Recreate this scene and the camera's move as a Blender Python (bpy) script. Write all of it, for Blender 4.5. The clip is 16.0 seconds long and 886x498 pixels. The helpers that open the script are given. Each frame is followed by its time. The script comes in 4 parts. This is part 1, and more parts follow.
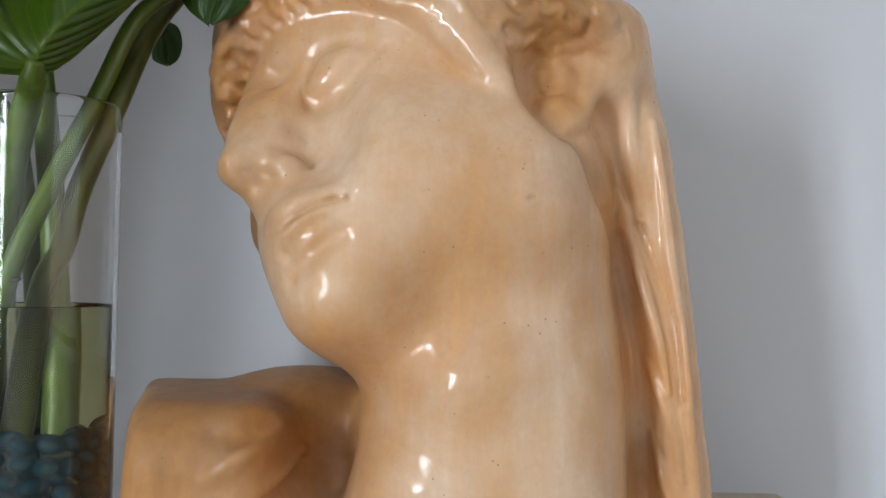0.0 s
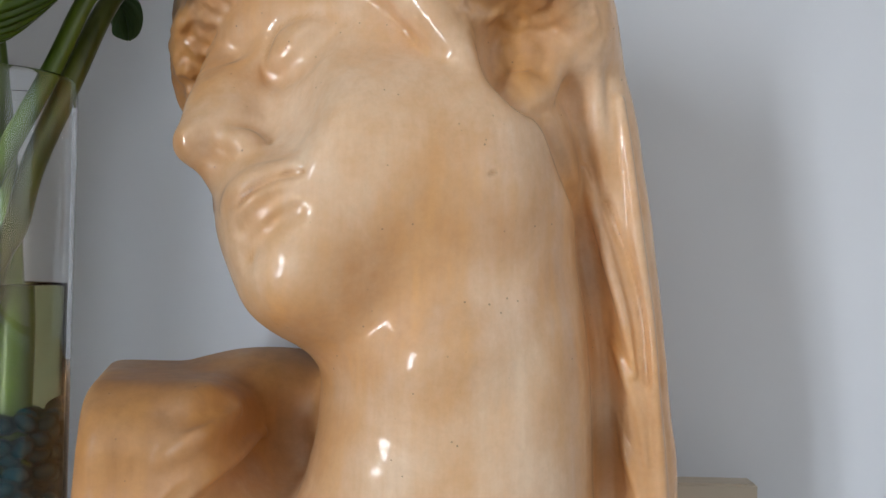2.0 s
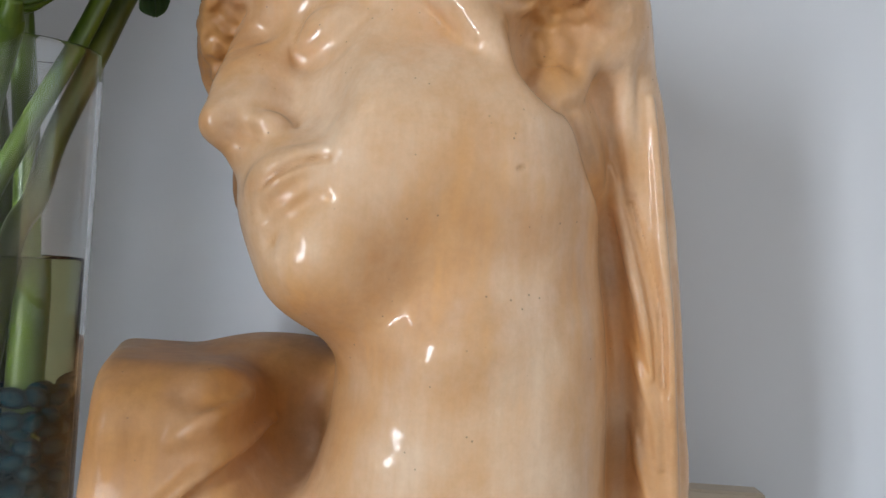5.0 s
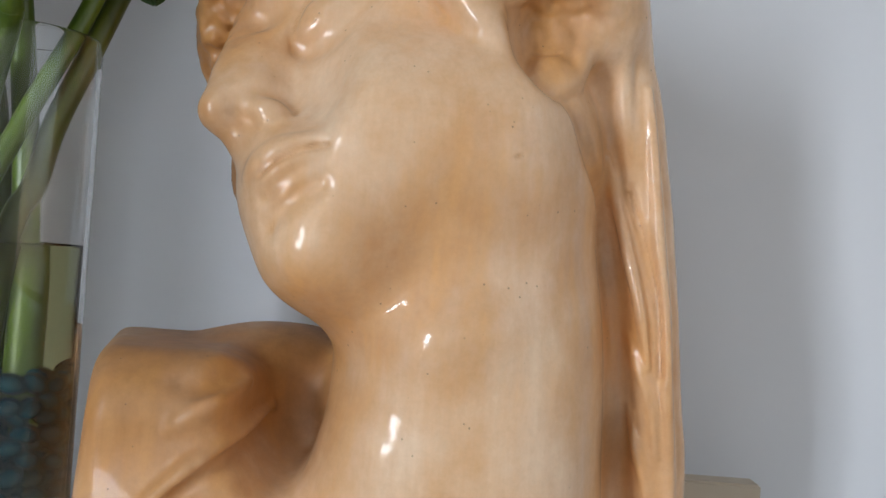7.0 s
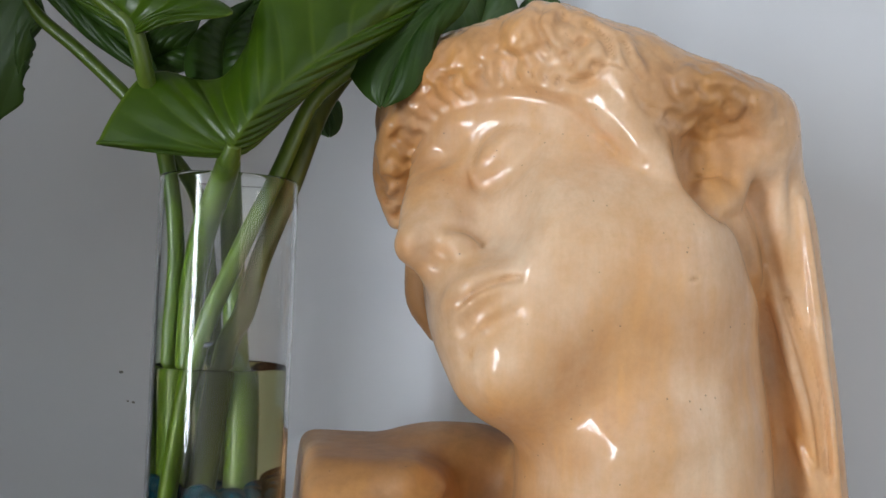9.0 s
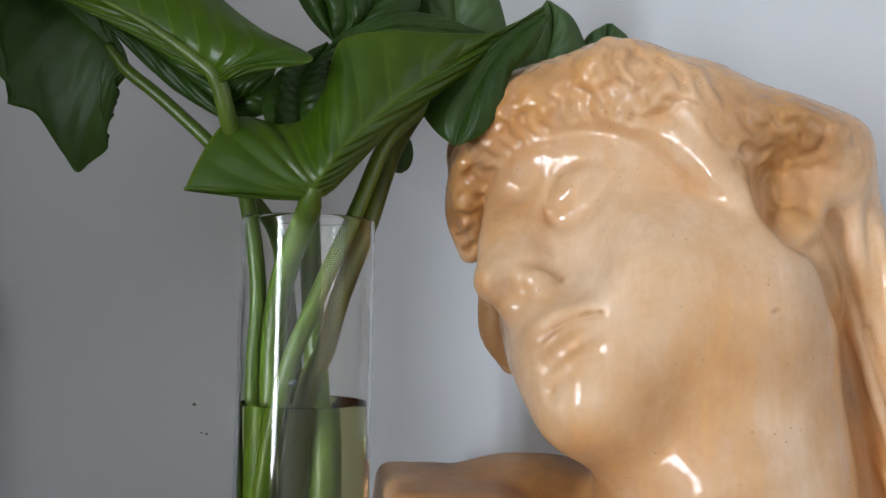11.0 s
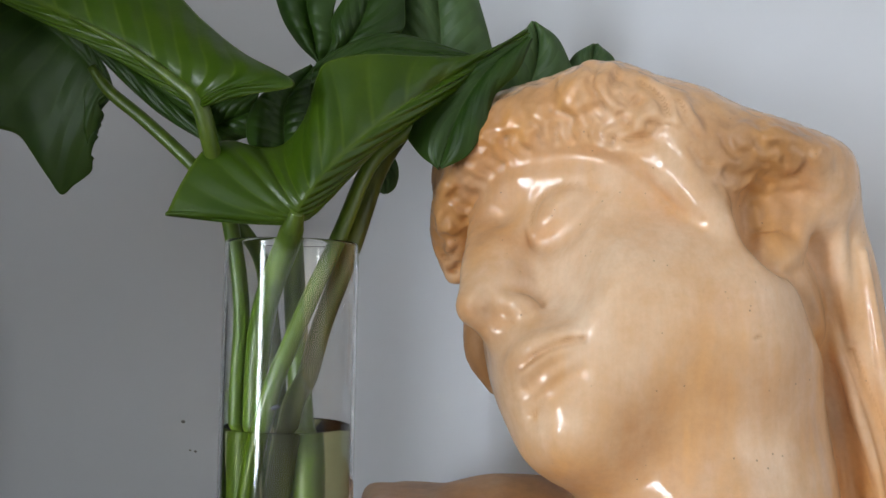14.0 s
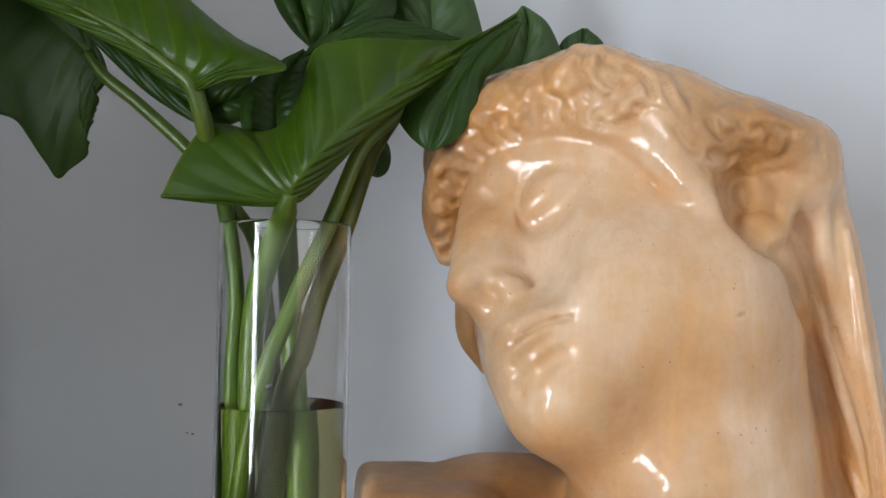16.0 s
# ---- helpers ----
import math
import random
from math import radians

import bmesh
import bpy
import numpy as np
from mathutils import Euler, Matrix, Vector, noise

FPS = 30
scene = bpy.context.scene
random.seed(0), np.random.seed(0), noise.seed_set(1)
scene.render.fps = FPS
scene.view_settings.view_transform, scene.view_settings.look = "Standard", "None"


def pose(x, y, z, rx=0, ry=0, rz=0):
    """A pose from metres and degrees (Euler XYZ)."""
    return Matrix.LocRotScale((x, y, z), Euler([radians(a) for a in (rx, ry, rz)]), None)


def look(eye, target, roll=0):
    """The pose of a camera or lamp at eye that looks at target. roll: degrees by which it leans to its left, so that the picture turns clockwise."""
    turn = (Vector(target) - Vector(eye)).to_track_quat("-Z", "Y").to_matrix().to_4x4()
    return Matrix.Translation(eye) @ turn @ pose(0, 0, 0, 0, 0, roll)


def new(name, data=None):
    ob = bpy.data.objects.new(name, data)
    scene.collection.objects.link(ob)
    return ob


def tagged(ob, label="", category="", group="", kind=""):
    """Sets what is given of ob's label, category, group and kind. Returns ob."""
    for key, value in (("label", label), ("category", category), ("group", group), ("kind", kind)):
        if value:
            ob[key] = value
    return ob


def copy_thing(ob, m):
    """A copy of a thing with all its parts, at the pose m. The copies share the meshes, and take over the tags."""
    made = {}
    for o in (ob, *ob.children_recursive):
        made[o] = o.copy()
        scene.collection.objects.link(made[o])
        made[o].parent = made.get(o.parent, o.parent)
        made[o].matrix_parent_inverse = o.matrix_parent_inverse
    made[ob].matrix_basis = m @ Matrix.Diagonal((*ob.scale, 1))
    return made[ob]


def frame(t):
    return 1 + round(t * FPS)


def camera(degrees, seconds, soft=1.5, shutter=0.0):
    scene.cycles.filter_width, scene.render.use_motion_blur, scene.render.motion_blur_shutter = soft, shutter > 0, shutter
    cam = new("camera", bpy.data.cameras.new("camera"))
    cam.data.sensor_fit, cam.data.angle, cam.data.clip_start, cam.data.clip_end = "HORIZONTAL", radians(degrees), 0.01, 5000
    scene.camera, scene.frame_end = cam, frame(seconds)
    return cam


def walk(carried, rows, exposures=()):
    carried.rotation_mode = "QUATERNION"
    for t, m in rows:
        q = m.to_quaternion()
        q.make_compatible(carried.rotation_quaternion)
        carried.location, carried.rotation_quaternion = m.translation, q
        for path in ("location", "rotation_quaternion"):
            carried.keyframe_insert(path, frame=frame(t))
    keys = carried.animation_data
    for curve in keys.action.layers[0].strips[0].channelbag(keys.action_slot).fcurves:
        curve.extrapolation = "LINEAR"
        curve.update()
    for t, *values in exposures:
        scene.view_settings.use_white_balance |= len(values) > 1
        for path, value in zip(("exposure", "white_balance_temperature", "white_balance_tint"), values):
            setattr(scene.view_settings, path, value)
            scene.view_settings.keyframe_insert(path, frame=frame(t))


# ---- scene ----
cam = camera(52.4, 16.0, soft=1.5)
PATH = [
    (0, (0.035, 0.018, 1.234), (0.002, 2.017, 1.288), 1.0),
    (0.5, (0.045, 0.025, 1.229), (0.012, 2.024, 1.279), 1.0),
    (1, (0.055, 0.032, 1.226), (0.032, 2.031, 1.27), 1.0),
    (1.5, (0.058, 0.029, 1.227), (0.041, 2.029, 1.265), 1.1),
    (2, (0.052, 0.029, 1.227), (0.045, 2.028, 1.26), 1.2),
    (2.5, (0.051, 0.031, 1.226), (0.052, 2.031, 1.257), 1.4),
    (3, (0.049, 0.033, 1.227), (0.043, 2.033, 1.253), 2.0),
    (3.5, (0.049, 0.032, 1.222), (0.048, 2.032, 1.249), 2.6),
    (4, (0.044, 0.034, 1.226), (0.036, 2.034, 1.252), 3.3),
    (6.5, (0.039, 0.035, 1.223), (0.028, 2.035, 1.232), 4.2),
    (7, (0.04, 0.033, 1.22), (0.033, 2.033, 1.234), 4.2),
    (7.5, (0.036, 0.022, 1.226), (0.028, 2.022, 1.247), 4.2),
    (8, (0.023, -0.005, 1.252), (0.0, 1.994, 1.308), 3.7),
    (8.5, (-0.016, -0.027, 1.268), (-0.119, 1.968, 1.361), 3.1),
    (9, (-0.033, -0.022, 1.269), (-0.199, 1.969, 1.357), 2.1),
    (9.5, (-0.03, 0.001, 1.264), (-0.221, 1.99, 1.352), 1.7),
    (10, (-0.048, -0.019, 1.275), (-0.277, 1.965, 1.369), 1.4),
    (10.2, (-0.053, -0.023, 1.273), (-0.298, 1.959, 1.381), 1.4),
    (12.3, (-0.06, -0.046, 1.299), (-0.317, 1.932, 1.433), 0.9),
    (12.5, (-0.057, -0.045, 1.299), (-0.319, 1.933, 1.437), 1.0),
    (13, (-0.054, -0.037, 1.298), (-0.322, 1.941, 1.425), 1.1),
    (13.5, (-0.052, -0.036, 1.296), (-0.312, 1.942, 1.428), 1.1),
    (14, (-0.046, -0.033, 1.296), (-0.303, 1.946, 1.426), 1.0),
    (14.5, (-0.048, -0.033, 1.296), (-0.301, 1.947, 1.424), 0.9),
    (15, (-0.046, -0.034, 1.297), (-0.291, 1.946, 1.436), 0.7),
    (15.5, (-0.047, -0.035, 1.294), (-0.291, 1.946, 1.414), 0.8),
    (16, (-0.04, -0.043, 1.289), (-0.291, 1.939, 1.397), 0.8),
]

EXPOSURES = [(0.0, 0.02), (7.5, 0.02), (9.0, 0.14), (12.5, 0.2), (16.0, 0.2)]
walk(cam, [(t, look(eye, target, roll)) for t, eye, target, roll in PATH], EXPOSURES)

# ---- world and light ----
TABLE = 0.965         # height of the table top
WALL_Y = 0.90         # face of the wall behind the bust
WEST, EAST, SOUTH, CEIL = -1.75, 1.75, -2.6, 2.65

world = bpy.data.worlds.new("sky")
scene.world = world
world.use_nodes = True
wn = world.node_tree.nodes
sky = wn.new("ShaderNodeTexSky")
sky.sky_type, sky.sun_disc = "NISHITA", False
sky.sun_elevation, sky.sun_rotation = radians(42), radians(150)
world.node_tree.links.new(sky.outputs[0], wn["Background"].inputs[0])
wn["Background"].inputs[1].default_value = 0.1


def window_lamp(name, eye, target, w, h, watts, color):
    data = bpy.data.lights.new(name, "AREA")
    data.shape, data.size, data.size_y, data.energy, data.color = "RECTANGLE", w, h, watts, color
    ob = new(name, data)
    ob.matrix_world = look(eye, target)
    return tagged(ob, kind="structure")


# daylight entering by the narrow window on the west side and the wide one on the east side
window_lamp("daylight_west", (WEST - 0.02, -1.68, 1.42), (0.0, -1.68, 1.42), 0.58, 1.5, 105.0, (0.83, 0.92, 1.0))
window_lamp("daylight_east", (EAST + 0.02, -0.85, 1.72), (0.0, -0.75, 1.45), 2.2, 1.4, 5.0, (1.0, 0.98, 0.96))


# ---- materials ----
def material(name):
    m = bpy.data.materials.new(name)
    m.use_nodes = True
    nt = m.node_tree
    return m, nt, nt.nodes, nt.links, nt.nodes["Principled BSDF"]


def coords(nodes, kind="Object"):
    return nodes.new("ShaderNodeTexCoord").outputs[kind]


def noise_tex(nodes, links, vec, scale, detail=4.0, rough=0.55, stretch=None):
    n = nodes.new("ShaderNodeTexNoise")
    n.inputs["Scale"].default_value, n.inputs["Detail"].default_value, n.inputs["Roughness"].default_value = scale, detail, rough
    if stretch:
        mp = nodes.new("ShaderNodeMapping")
        mp.inputs["Scale"].default_value = stretch
        links.new(vec, mp.inputs[0])
        vec = mp.outputs[0]
    links.new(vec, n.inputs["Vector"])
    return n.outputs["Fac"]


def ramp(nodes, links, fac, *stops):
    r = nodes.new("ShaderNodeValToRGB")
    el = r.color_ramp.elements
    while len(el) < len(stops):
        el.new(0.5)
    for e, (p, c) in zip(el, stops):
        e.position = p
        e.color = (*c, 1) if len(c) == 3 else c
    links.new(fac, r.inputs[0])
    return r.outputs[0]


def mix(nodes, links, fac, a, b, blend="MIX"):
    m = nodes.new("ShaderNodeMix")
    m.data_type, m.blend_type = "RGBA", blend
    for sock, v in ((m.inputs[0], fac), (m.inputs[6], a), (m.inputs[7], b)):
        if isinstance(v, (int, float)):
            sock.default_value = v
        elif isinstance(v, tuple):
            sock.default_value = (*v, 1)
        else:
            links.new(v, sock)
    return m.outputs[2]


def math_node(nodes, links, op, a, b=0.0, clamp=False):
    m = nodes.new("ShaderNodeMath")
    m.operation, m.use_clamp = op, clamp
    for sock, v in ((m.inputs[0], a), (m.inputs[1], b)):
        if isinstance(v, (int, float)):
            sock.default_value = v
        else:
            links.new(v, sock)
    return m.outputs[0]


def bump(nodes, links, height, strength, distance, shader):
    b = nodes.new("ShaderNodeBump")
    b.inputs["Strength"].default_value, b.inputs["Distance"].default_value = strength, distance
    links.new(height, b.inputs["Height"])
    links.new(b.outputs[0], shader.inputs["Normal"])
    return b


def attribute(nodes, name):
    a = nodes.new("ShaderNodeAttribute")
    a.attribute_name = name
    return a.outputs["Fac"]


def plaster_wall():
    m, nt, N, L, S = material("painted_wall")
    v = coords(N)
    base = ramp(N, L, noise_tex(N, L, v, 2.2, 5), (0.3, (0.67, 0.69, 0.74)), (0.7, (0.72, 0.735, 0.78)))
    L.new(base, S.inputs["Base Color"])
    S.inputs["Roughness"].default_value = 0.62
    bump(N, L, noise_tex(N, L, v, 140, 4), 0.12, 0.0006, S)
    return m


def plain(name, color, rough=0.5, metal=0.0, vary=0.12, scale=18.0, bump_strength=0.1):
    m, nt, N, L, S = material(name)
    v = coords(N)
    lo = tuple(c * (1 - vary) for c in color)
    hi = tuple(min(1.0, c * (1 + vary)) for c in color)
    L.new(ramp(N, L, noise_tex(N, L, v, scale, 5), (0.3, lo), (0.7, hi)), S.inputs["Base Color"])
    S.inputs["Roughness"].default_value, S.inputs["Metallic"].default_value = rough, metal
    bump(N, L, noise_tex(N, L, v, scale * 12, 3), bump_strength, 0.0005, S)
    return m


def varnished_plaster():
    m, nt, N, L, S = material("varnished_plaster")
    v = coords(N)
    cloud = noise_tex(N, L, v, 13, 6, 0.65)
    streak = noise_tex(N, L, v, 22, 4, 0.6, (1.6, 1.6, 0.28))
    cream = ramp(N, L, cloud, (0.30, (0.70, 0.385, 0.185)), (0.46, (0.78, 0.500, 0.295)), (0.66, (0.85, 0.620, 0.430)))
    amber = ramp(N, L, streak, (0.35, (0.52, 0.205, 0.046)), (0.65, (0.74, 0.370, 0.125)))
    # mask of rubbed-in wash plus the painted shadow under the jaw
    wash_and_shade = attribute(N, "wash_and_shade")
    w2 = math_node(N, L, "ADD", wash_and_shade, math_node(N, L, "MULTIPLY", math_node(N, L, "SUBTRACT", streak, 0.45), 1.5), True)
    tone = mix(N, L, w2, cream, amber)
    umber_and_shade = attribute(N, "umber_and_shade")
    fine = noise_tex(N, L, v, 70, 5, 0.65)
    u2 = math_node(N, L, "MULTIPLY", umber_and_shade, math_node(N, L, "ADD", math_node(N, L, "MULTIPLY", fine, 0.9), 0.35), True)
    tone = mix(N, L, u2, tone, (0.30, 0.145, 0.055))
    # small pits and specks with dirt in them
    vor = N.new("ShaderNodeTexVoronoi")
    vor.inputs["Scale"].default_value = 120
    L.new(v, vor.inputs["Vector"])
    pit = ramp(N, L, vor.outputs["Distance"], (0.0, (1, 1, 1)), (0.06, (0.6, 0.6, 0.6)), (0.10, (0, 0, 0)))
    keep = ramp(N, L, noise_tex(N, L, v, 31, 2), (0.54, (0, 0, 0)), (0.60, (1, 1, 1)))
    pits = math_node(N, L, "MULTIPLY", pit, keep)
    tone = mix(N, L, math_node(N, L, "MULTIPLY", pits, 0.75), tone, (0.16, 0.09, 0.05))
    grain = ramp(N, L, noise_tex(N, L, v, 210, 5, 0.7), (0.25, (0.80, 0.78, 0.75)), (0.6, (1.04, 1.04, 1.04)))
    brush = ramp(N, L, noise_tex(N, L, v, 90, 4, 0.65, (1.5, 1.5, 0.18)), (0.3, (0.90, 0.87, 0.83)), (0.62, (1.03, 1.03, 1.03)))
    tone = mix(N, L, 0.35, mix(N, L, 0.28, tone, grain, "MULTIPLY"), brush, "MULTIPLY")
    L.new(tone, S.inputs["Base Color"])
    S.inputs["Roughness"].default_value = 0.5
    S.inputs["Specular IOR Level"].default_value = 0.35
    L.new(math_node(N, L, "MULTIPLY", math_node(N, L, "SUBTRACT", 1.0, math_node(N, L, "MULTIPLY", attribute(N, "dull"), 0.95)), 0.65, True), S.inputs["Coat Weight"])
    S.inputs["Coat Roughness"].default_value = 0.075
    S.inputs["Subsurface Weight"].default_value = 0.0
    hgt = math_node(N, L, "SUBTRACT", math_node(N, L, "ADD", math_node(N, L, "MULTIPLY", noise_tex(N, L, v, 55, 4), 1.0), math_node(N, L, "MULTIPLY", fine, 0.25)), math_node(N, L, "MULTIPLY", pits, 0.5))
    b = bump(N, L, hgt, 0.36, 0.0011, S)
    L.new(b.outputs[0], S.inputs["Coat Normal"])
    return m


def leaf_material(name, dark, light, under, gloss=0.3, lines=0.3):
    m, nt, N, L, S = material(name)
    v = coords(N)
    body = ramp(N, L, noise_tex(N, L, v, 24, 5), (0.3, dark), (0.72, light))
    dist = math_node(N, L, "PINGPONG", attribute(N, "phase"), 0.5)
    line = ramp(N, L, dist, (0.0, (1, 1, 1)), (0.035, (0.75, 0.75, 0.75)), (0.09, (0, 0, 0)))
    across = attribute(N, "across")
    mid = ramp(N, L, across, (0.0, (1, 1, 1)), (0.03, (0.8, 0.8, 0.8)), (0.06, (0, 0, 0)))
    fade = math_node(N, L, "SUBTRACT", 1.1, across, True)
    vein = math_node(N, L, "MAXIMUM", math_node(N, L, "MULTIPLY", line, fade), mid)
    tone = mix(N, L, math_node(N, L, "MULTIPLY", vein, lines), body, under)
    rim = attribute(N, "rim")
    tone = mix(N, L, math_node(N, L, "MULTIPLY", rim, 0.6), tone, under)
    L.new(tone, S.inputs["Base Color"])
    S.inputs["Roughness"].default_value = gloss
    S.inputs["Specular IOR Level"].default_value = 0.35
    hgt = math_node(N, L, "ADD", math_node(N, L, "MULTIPLY", dist, 1.6), math_node(N, L, "MULTIPLY", noise_tex(N, L, v, 60, 4), 0.9))
    bump(N, L, hgt, 0.45, 0.0012, S)
    tr = N.new("ShaderNodeBsdfTranslucent")
    L.new(mix(N, L, 0.6, tone, (0.16, 0.30, 0.02)), tr.inputs[0])
    mx = N.new("ShaderNodeMixShader")
    mx.inputs[0].default_value = 0.22
    L.new(S.outputs[0], mx.inputs[1])
    L.new(tr.outputs[0], mx.inputs[2])
    L.new(mx.outputs[0], N["Material Output"].inputs[0])
    return m


def stalk_material(name, a, b):
    m, nt, N, L, S = material(name)
    v = coords(N)
    fac = noise_tex(N, L, v, 30, 4, 0.6, (3.0, 3.0, 0.35))
    L.new(ramp(N, L, fac, (0.3, a), (0.7, b)), S.inputs["Base Color"])
    S.inputs["Roughness"].default_value = 0.36
    S.inputs["Subsurface Weight"].default_value = 0.0
    bump(N, L, noise_tex(N, L, v, 160, 3, 0.6, (3.0, 3.0, 0.3)), 0.25, 0.0006, S)
    return m


def glass_material(name, color, ior, rough=0.0):
    m, nt, N, L, S = material(name)
    S.inputs["Base Color"].default_value = (*color, 1)
    S.inputs["Transmission Weight"].default_value = 1.0
    S.inputs["Roughness"].default_value = rough
    S.inputs["IOR"].default_value = ior
    return m


WALL_PAINT = plaster_wall()
CEILING_PAINT = plain("ceiling_paint", (0.62, 0.61, 0.59), 0.8, vary=0.03, scale=3)
FLOOR_WOOD = plain("floor_wood", (0.30, 0.20, 0.12), 0.45, vary=0.25, scale=6)
TABLE_WOOD = plain("table_paint", (0.66, 0.63, 0.58), 0.45, vary=0.06)
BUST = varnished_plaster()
CARD = plain("cream_card", (0.52, 0.45, 0.36), 0.7, vary=0.06)
BLACK = plain("black_plastic", (0.012, 0.016, 0.018), 0.35, vary=0.2)
CHIP = plain("bare_plaster", (0.20, 0.19, 0.18), 0.8)
ROOM_PAINT = plain("room_paint", (0.46, 0.45, 0.43), 0.7, vary=0.05, scale=2)
# for the added light-blocking wall only, dark to cut its bounce
DARK_PAINT = plain("dark_paint", (0.09, 0.085, 0.08), 0.6, vary=0.1, scale=2)
WHITE_PAINT = plain("white_gloss_paint", (0.78, 0.78, 0.77), 0.35, vary=0.03)
LEAF_LIGHT = leaf_material("leaf_light", (0.032, 0.076, 0.003), (0.062, 0.116, 0.005), (0.16, 0.235, 0.022), 0.29)
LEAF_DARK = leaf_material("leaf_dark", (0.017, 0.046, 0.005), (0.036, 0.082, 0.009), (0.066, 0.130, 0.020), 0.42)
LEAF_DULL = leaf_material("leaf_dull", (0.050, 0.100, 0.032), (0.082, 0.145, 0.048), (0.13, 0.20, 0.06), 0.48)
STALK = stalk_material("stalk_green", (0.038, 0.078, 0.004), (0.092, 0.140, 0.011))
STALK_BROWN = stalk_material("stalk_brown", (0.032, 0.042, 0.004), (0.085, 0.098, 0.010))
GLASS = glass_material("clear_glass", (0.985, 0.995, 0.99), 1.46)
WATER = glass_material("cloudy_water", (0.84, 0.82, 0.66), 1.33)
_bend = WATER.node_tree.nodes.new("ShaderNodeBsdfRefraction")
_bend.inputs["Color"].default_value, _bend.inputs["IOR"].default_value, _bend.inputs["Roughness"].default_value = (0.86, 0.87, 0.64, 1), 1.33, 0.0
WATER.node_tree.links.new(_bend.outputs[0], WATER.node_tree.nodes["Material Output"].inputs[0])
BLUE = plain("blue_glass", (0.0005, 0.030, 0.066), 0.07, vary=0.4, scale=60, bump_strength=0.02)
BLUE.node_tree.nodes["Principled BSDF"].inputs["Transmission Weight"].default_value = 0.15


# ---- mesh helpers ----
def link_mesh(name, bm, mat, parent=None, label="", smooth=False):
    me = bpy.data.meshes.new(name)
    bm.to_mesh(me)
    bm.free()
    me.materials.append(mat)
    if smooth:
        me.polygons.foreach_set("use_smooth", [True] * len(me.polygons))
    ob = new(name, me)
    if parent:
        ob.parent = parent
    if label:
        ob["label"] = label
    return ob


def part(name, bm, mat, parent, label="", smooth=False):
    return link_mesh(name, bm, mat, parent, label, smooth)


def box(bm, lo, hi, bevel=0.0):
    r = bmesh.ops.create_cube(bm, size=1.0)
    vs = r["verts"]
    for v in vs:
        v.co = Vector([lo[i] + (v.co[i] + 0.5) * (hi[i] - lo[i]) for i in range(3)])
    if bevel:
        es = list({e for v in vs for e in v.link_edges})
        bmesh.ops.bevel(bm, geom=es, offset=bevel, segments=2, affect="EDGES")
    return bm


def lathe(bm, profile, segs=96):
    """Turns a profile of (radius, height) round the z axis."""
    rings = []
    for r, z in profile:
        if r < 1e-6:
            rings.append([bm.verts.new((0, 0, z))])
        else:
            rings.append([bm.verts.new((r * math.cos(2 * math.pi * i / segs), r * math.sin(2 * math.pi * i / segs), z)) for i in range(segs)])
    for a, b in zip(rings, rings[1:]):
        for i in range(segs):
            j = (i + 1) % segs
            if len(a) == 1:
                bm.faces.new((a[0], b[i], b[j]))
            elif len(b) == 1:
                bm.faces.new((a[i], a[j], b[0]))
            else:
                bm.faces.new((a[i], a[j], b[j], b[i]))
    bmesh.ops.recalc_face_normals(bm, faces=bm.faces)
    return bm


def spline(points, n):
    """n places along a smooth curve through the points (any number of columns)."""
    p = np.array(points, float)
    p = np.vstack([2 * p[0] - p[1], p, 2 * p[-1] - p[-2]])
    out = []
    for u in np.linspace(0, len(p) - 3 - 1e-9, n):
        i = int(u)
        t = u - i
        a, b, c, d = p[i:i + 4]
        out.append(0.5 * (2 * b + (c - a) * t + (2 * a - 5 * b + 4 * c - d) * t * t + (3 * b - a - 3 * c + d) * t ** 3))
    return np.array(out)


def stalk(bm, points, n=40, segs=14, flat=1.0):
    """A tapered round stalk through points of (place, radius)."""
    c = spline([(*p, r) for p, r in points], n)
    rings = []
    for i in range(n):
        d = Vector(c[min(i + 1, n - 1), :3] - c[max(i - 1, 0), :3]).normalized()
        side = d.cross(Vector((0, 1, 0))).normalized()
        other = side.cross(d)
        r = c[i, 3]
        rings.append([bm.verts.new(Vector(c[i, :3]) + side * (r * math.cos(a)) + other * (r * flat * math.sin(a)))
                      for a in (2 * math.pi * k / segs for k in range(segs))])
    for a, b in zip(rings, rings[1:]):
        for k in range(segs):
            j = (k + 1) % segs
            bm.faces.new((a[k], a[j], b[j], b[k]))
    bm.faces.new(rings[0])
    bm.faces.new(rings[-1][::-1])
    bmesh.ops.recalc_face_normals(bm, faces=bm.faces)
    return bm


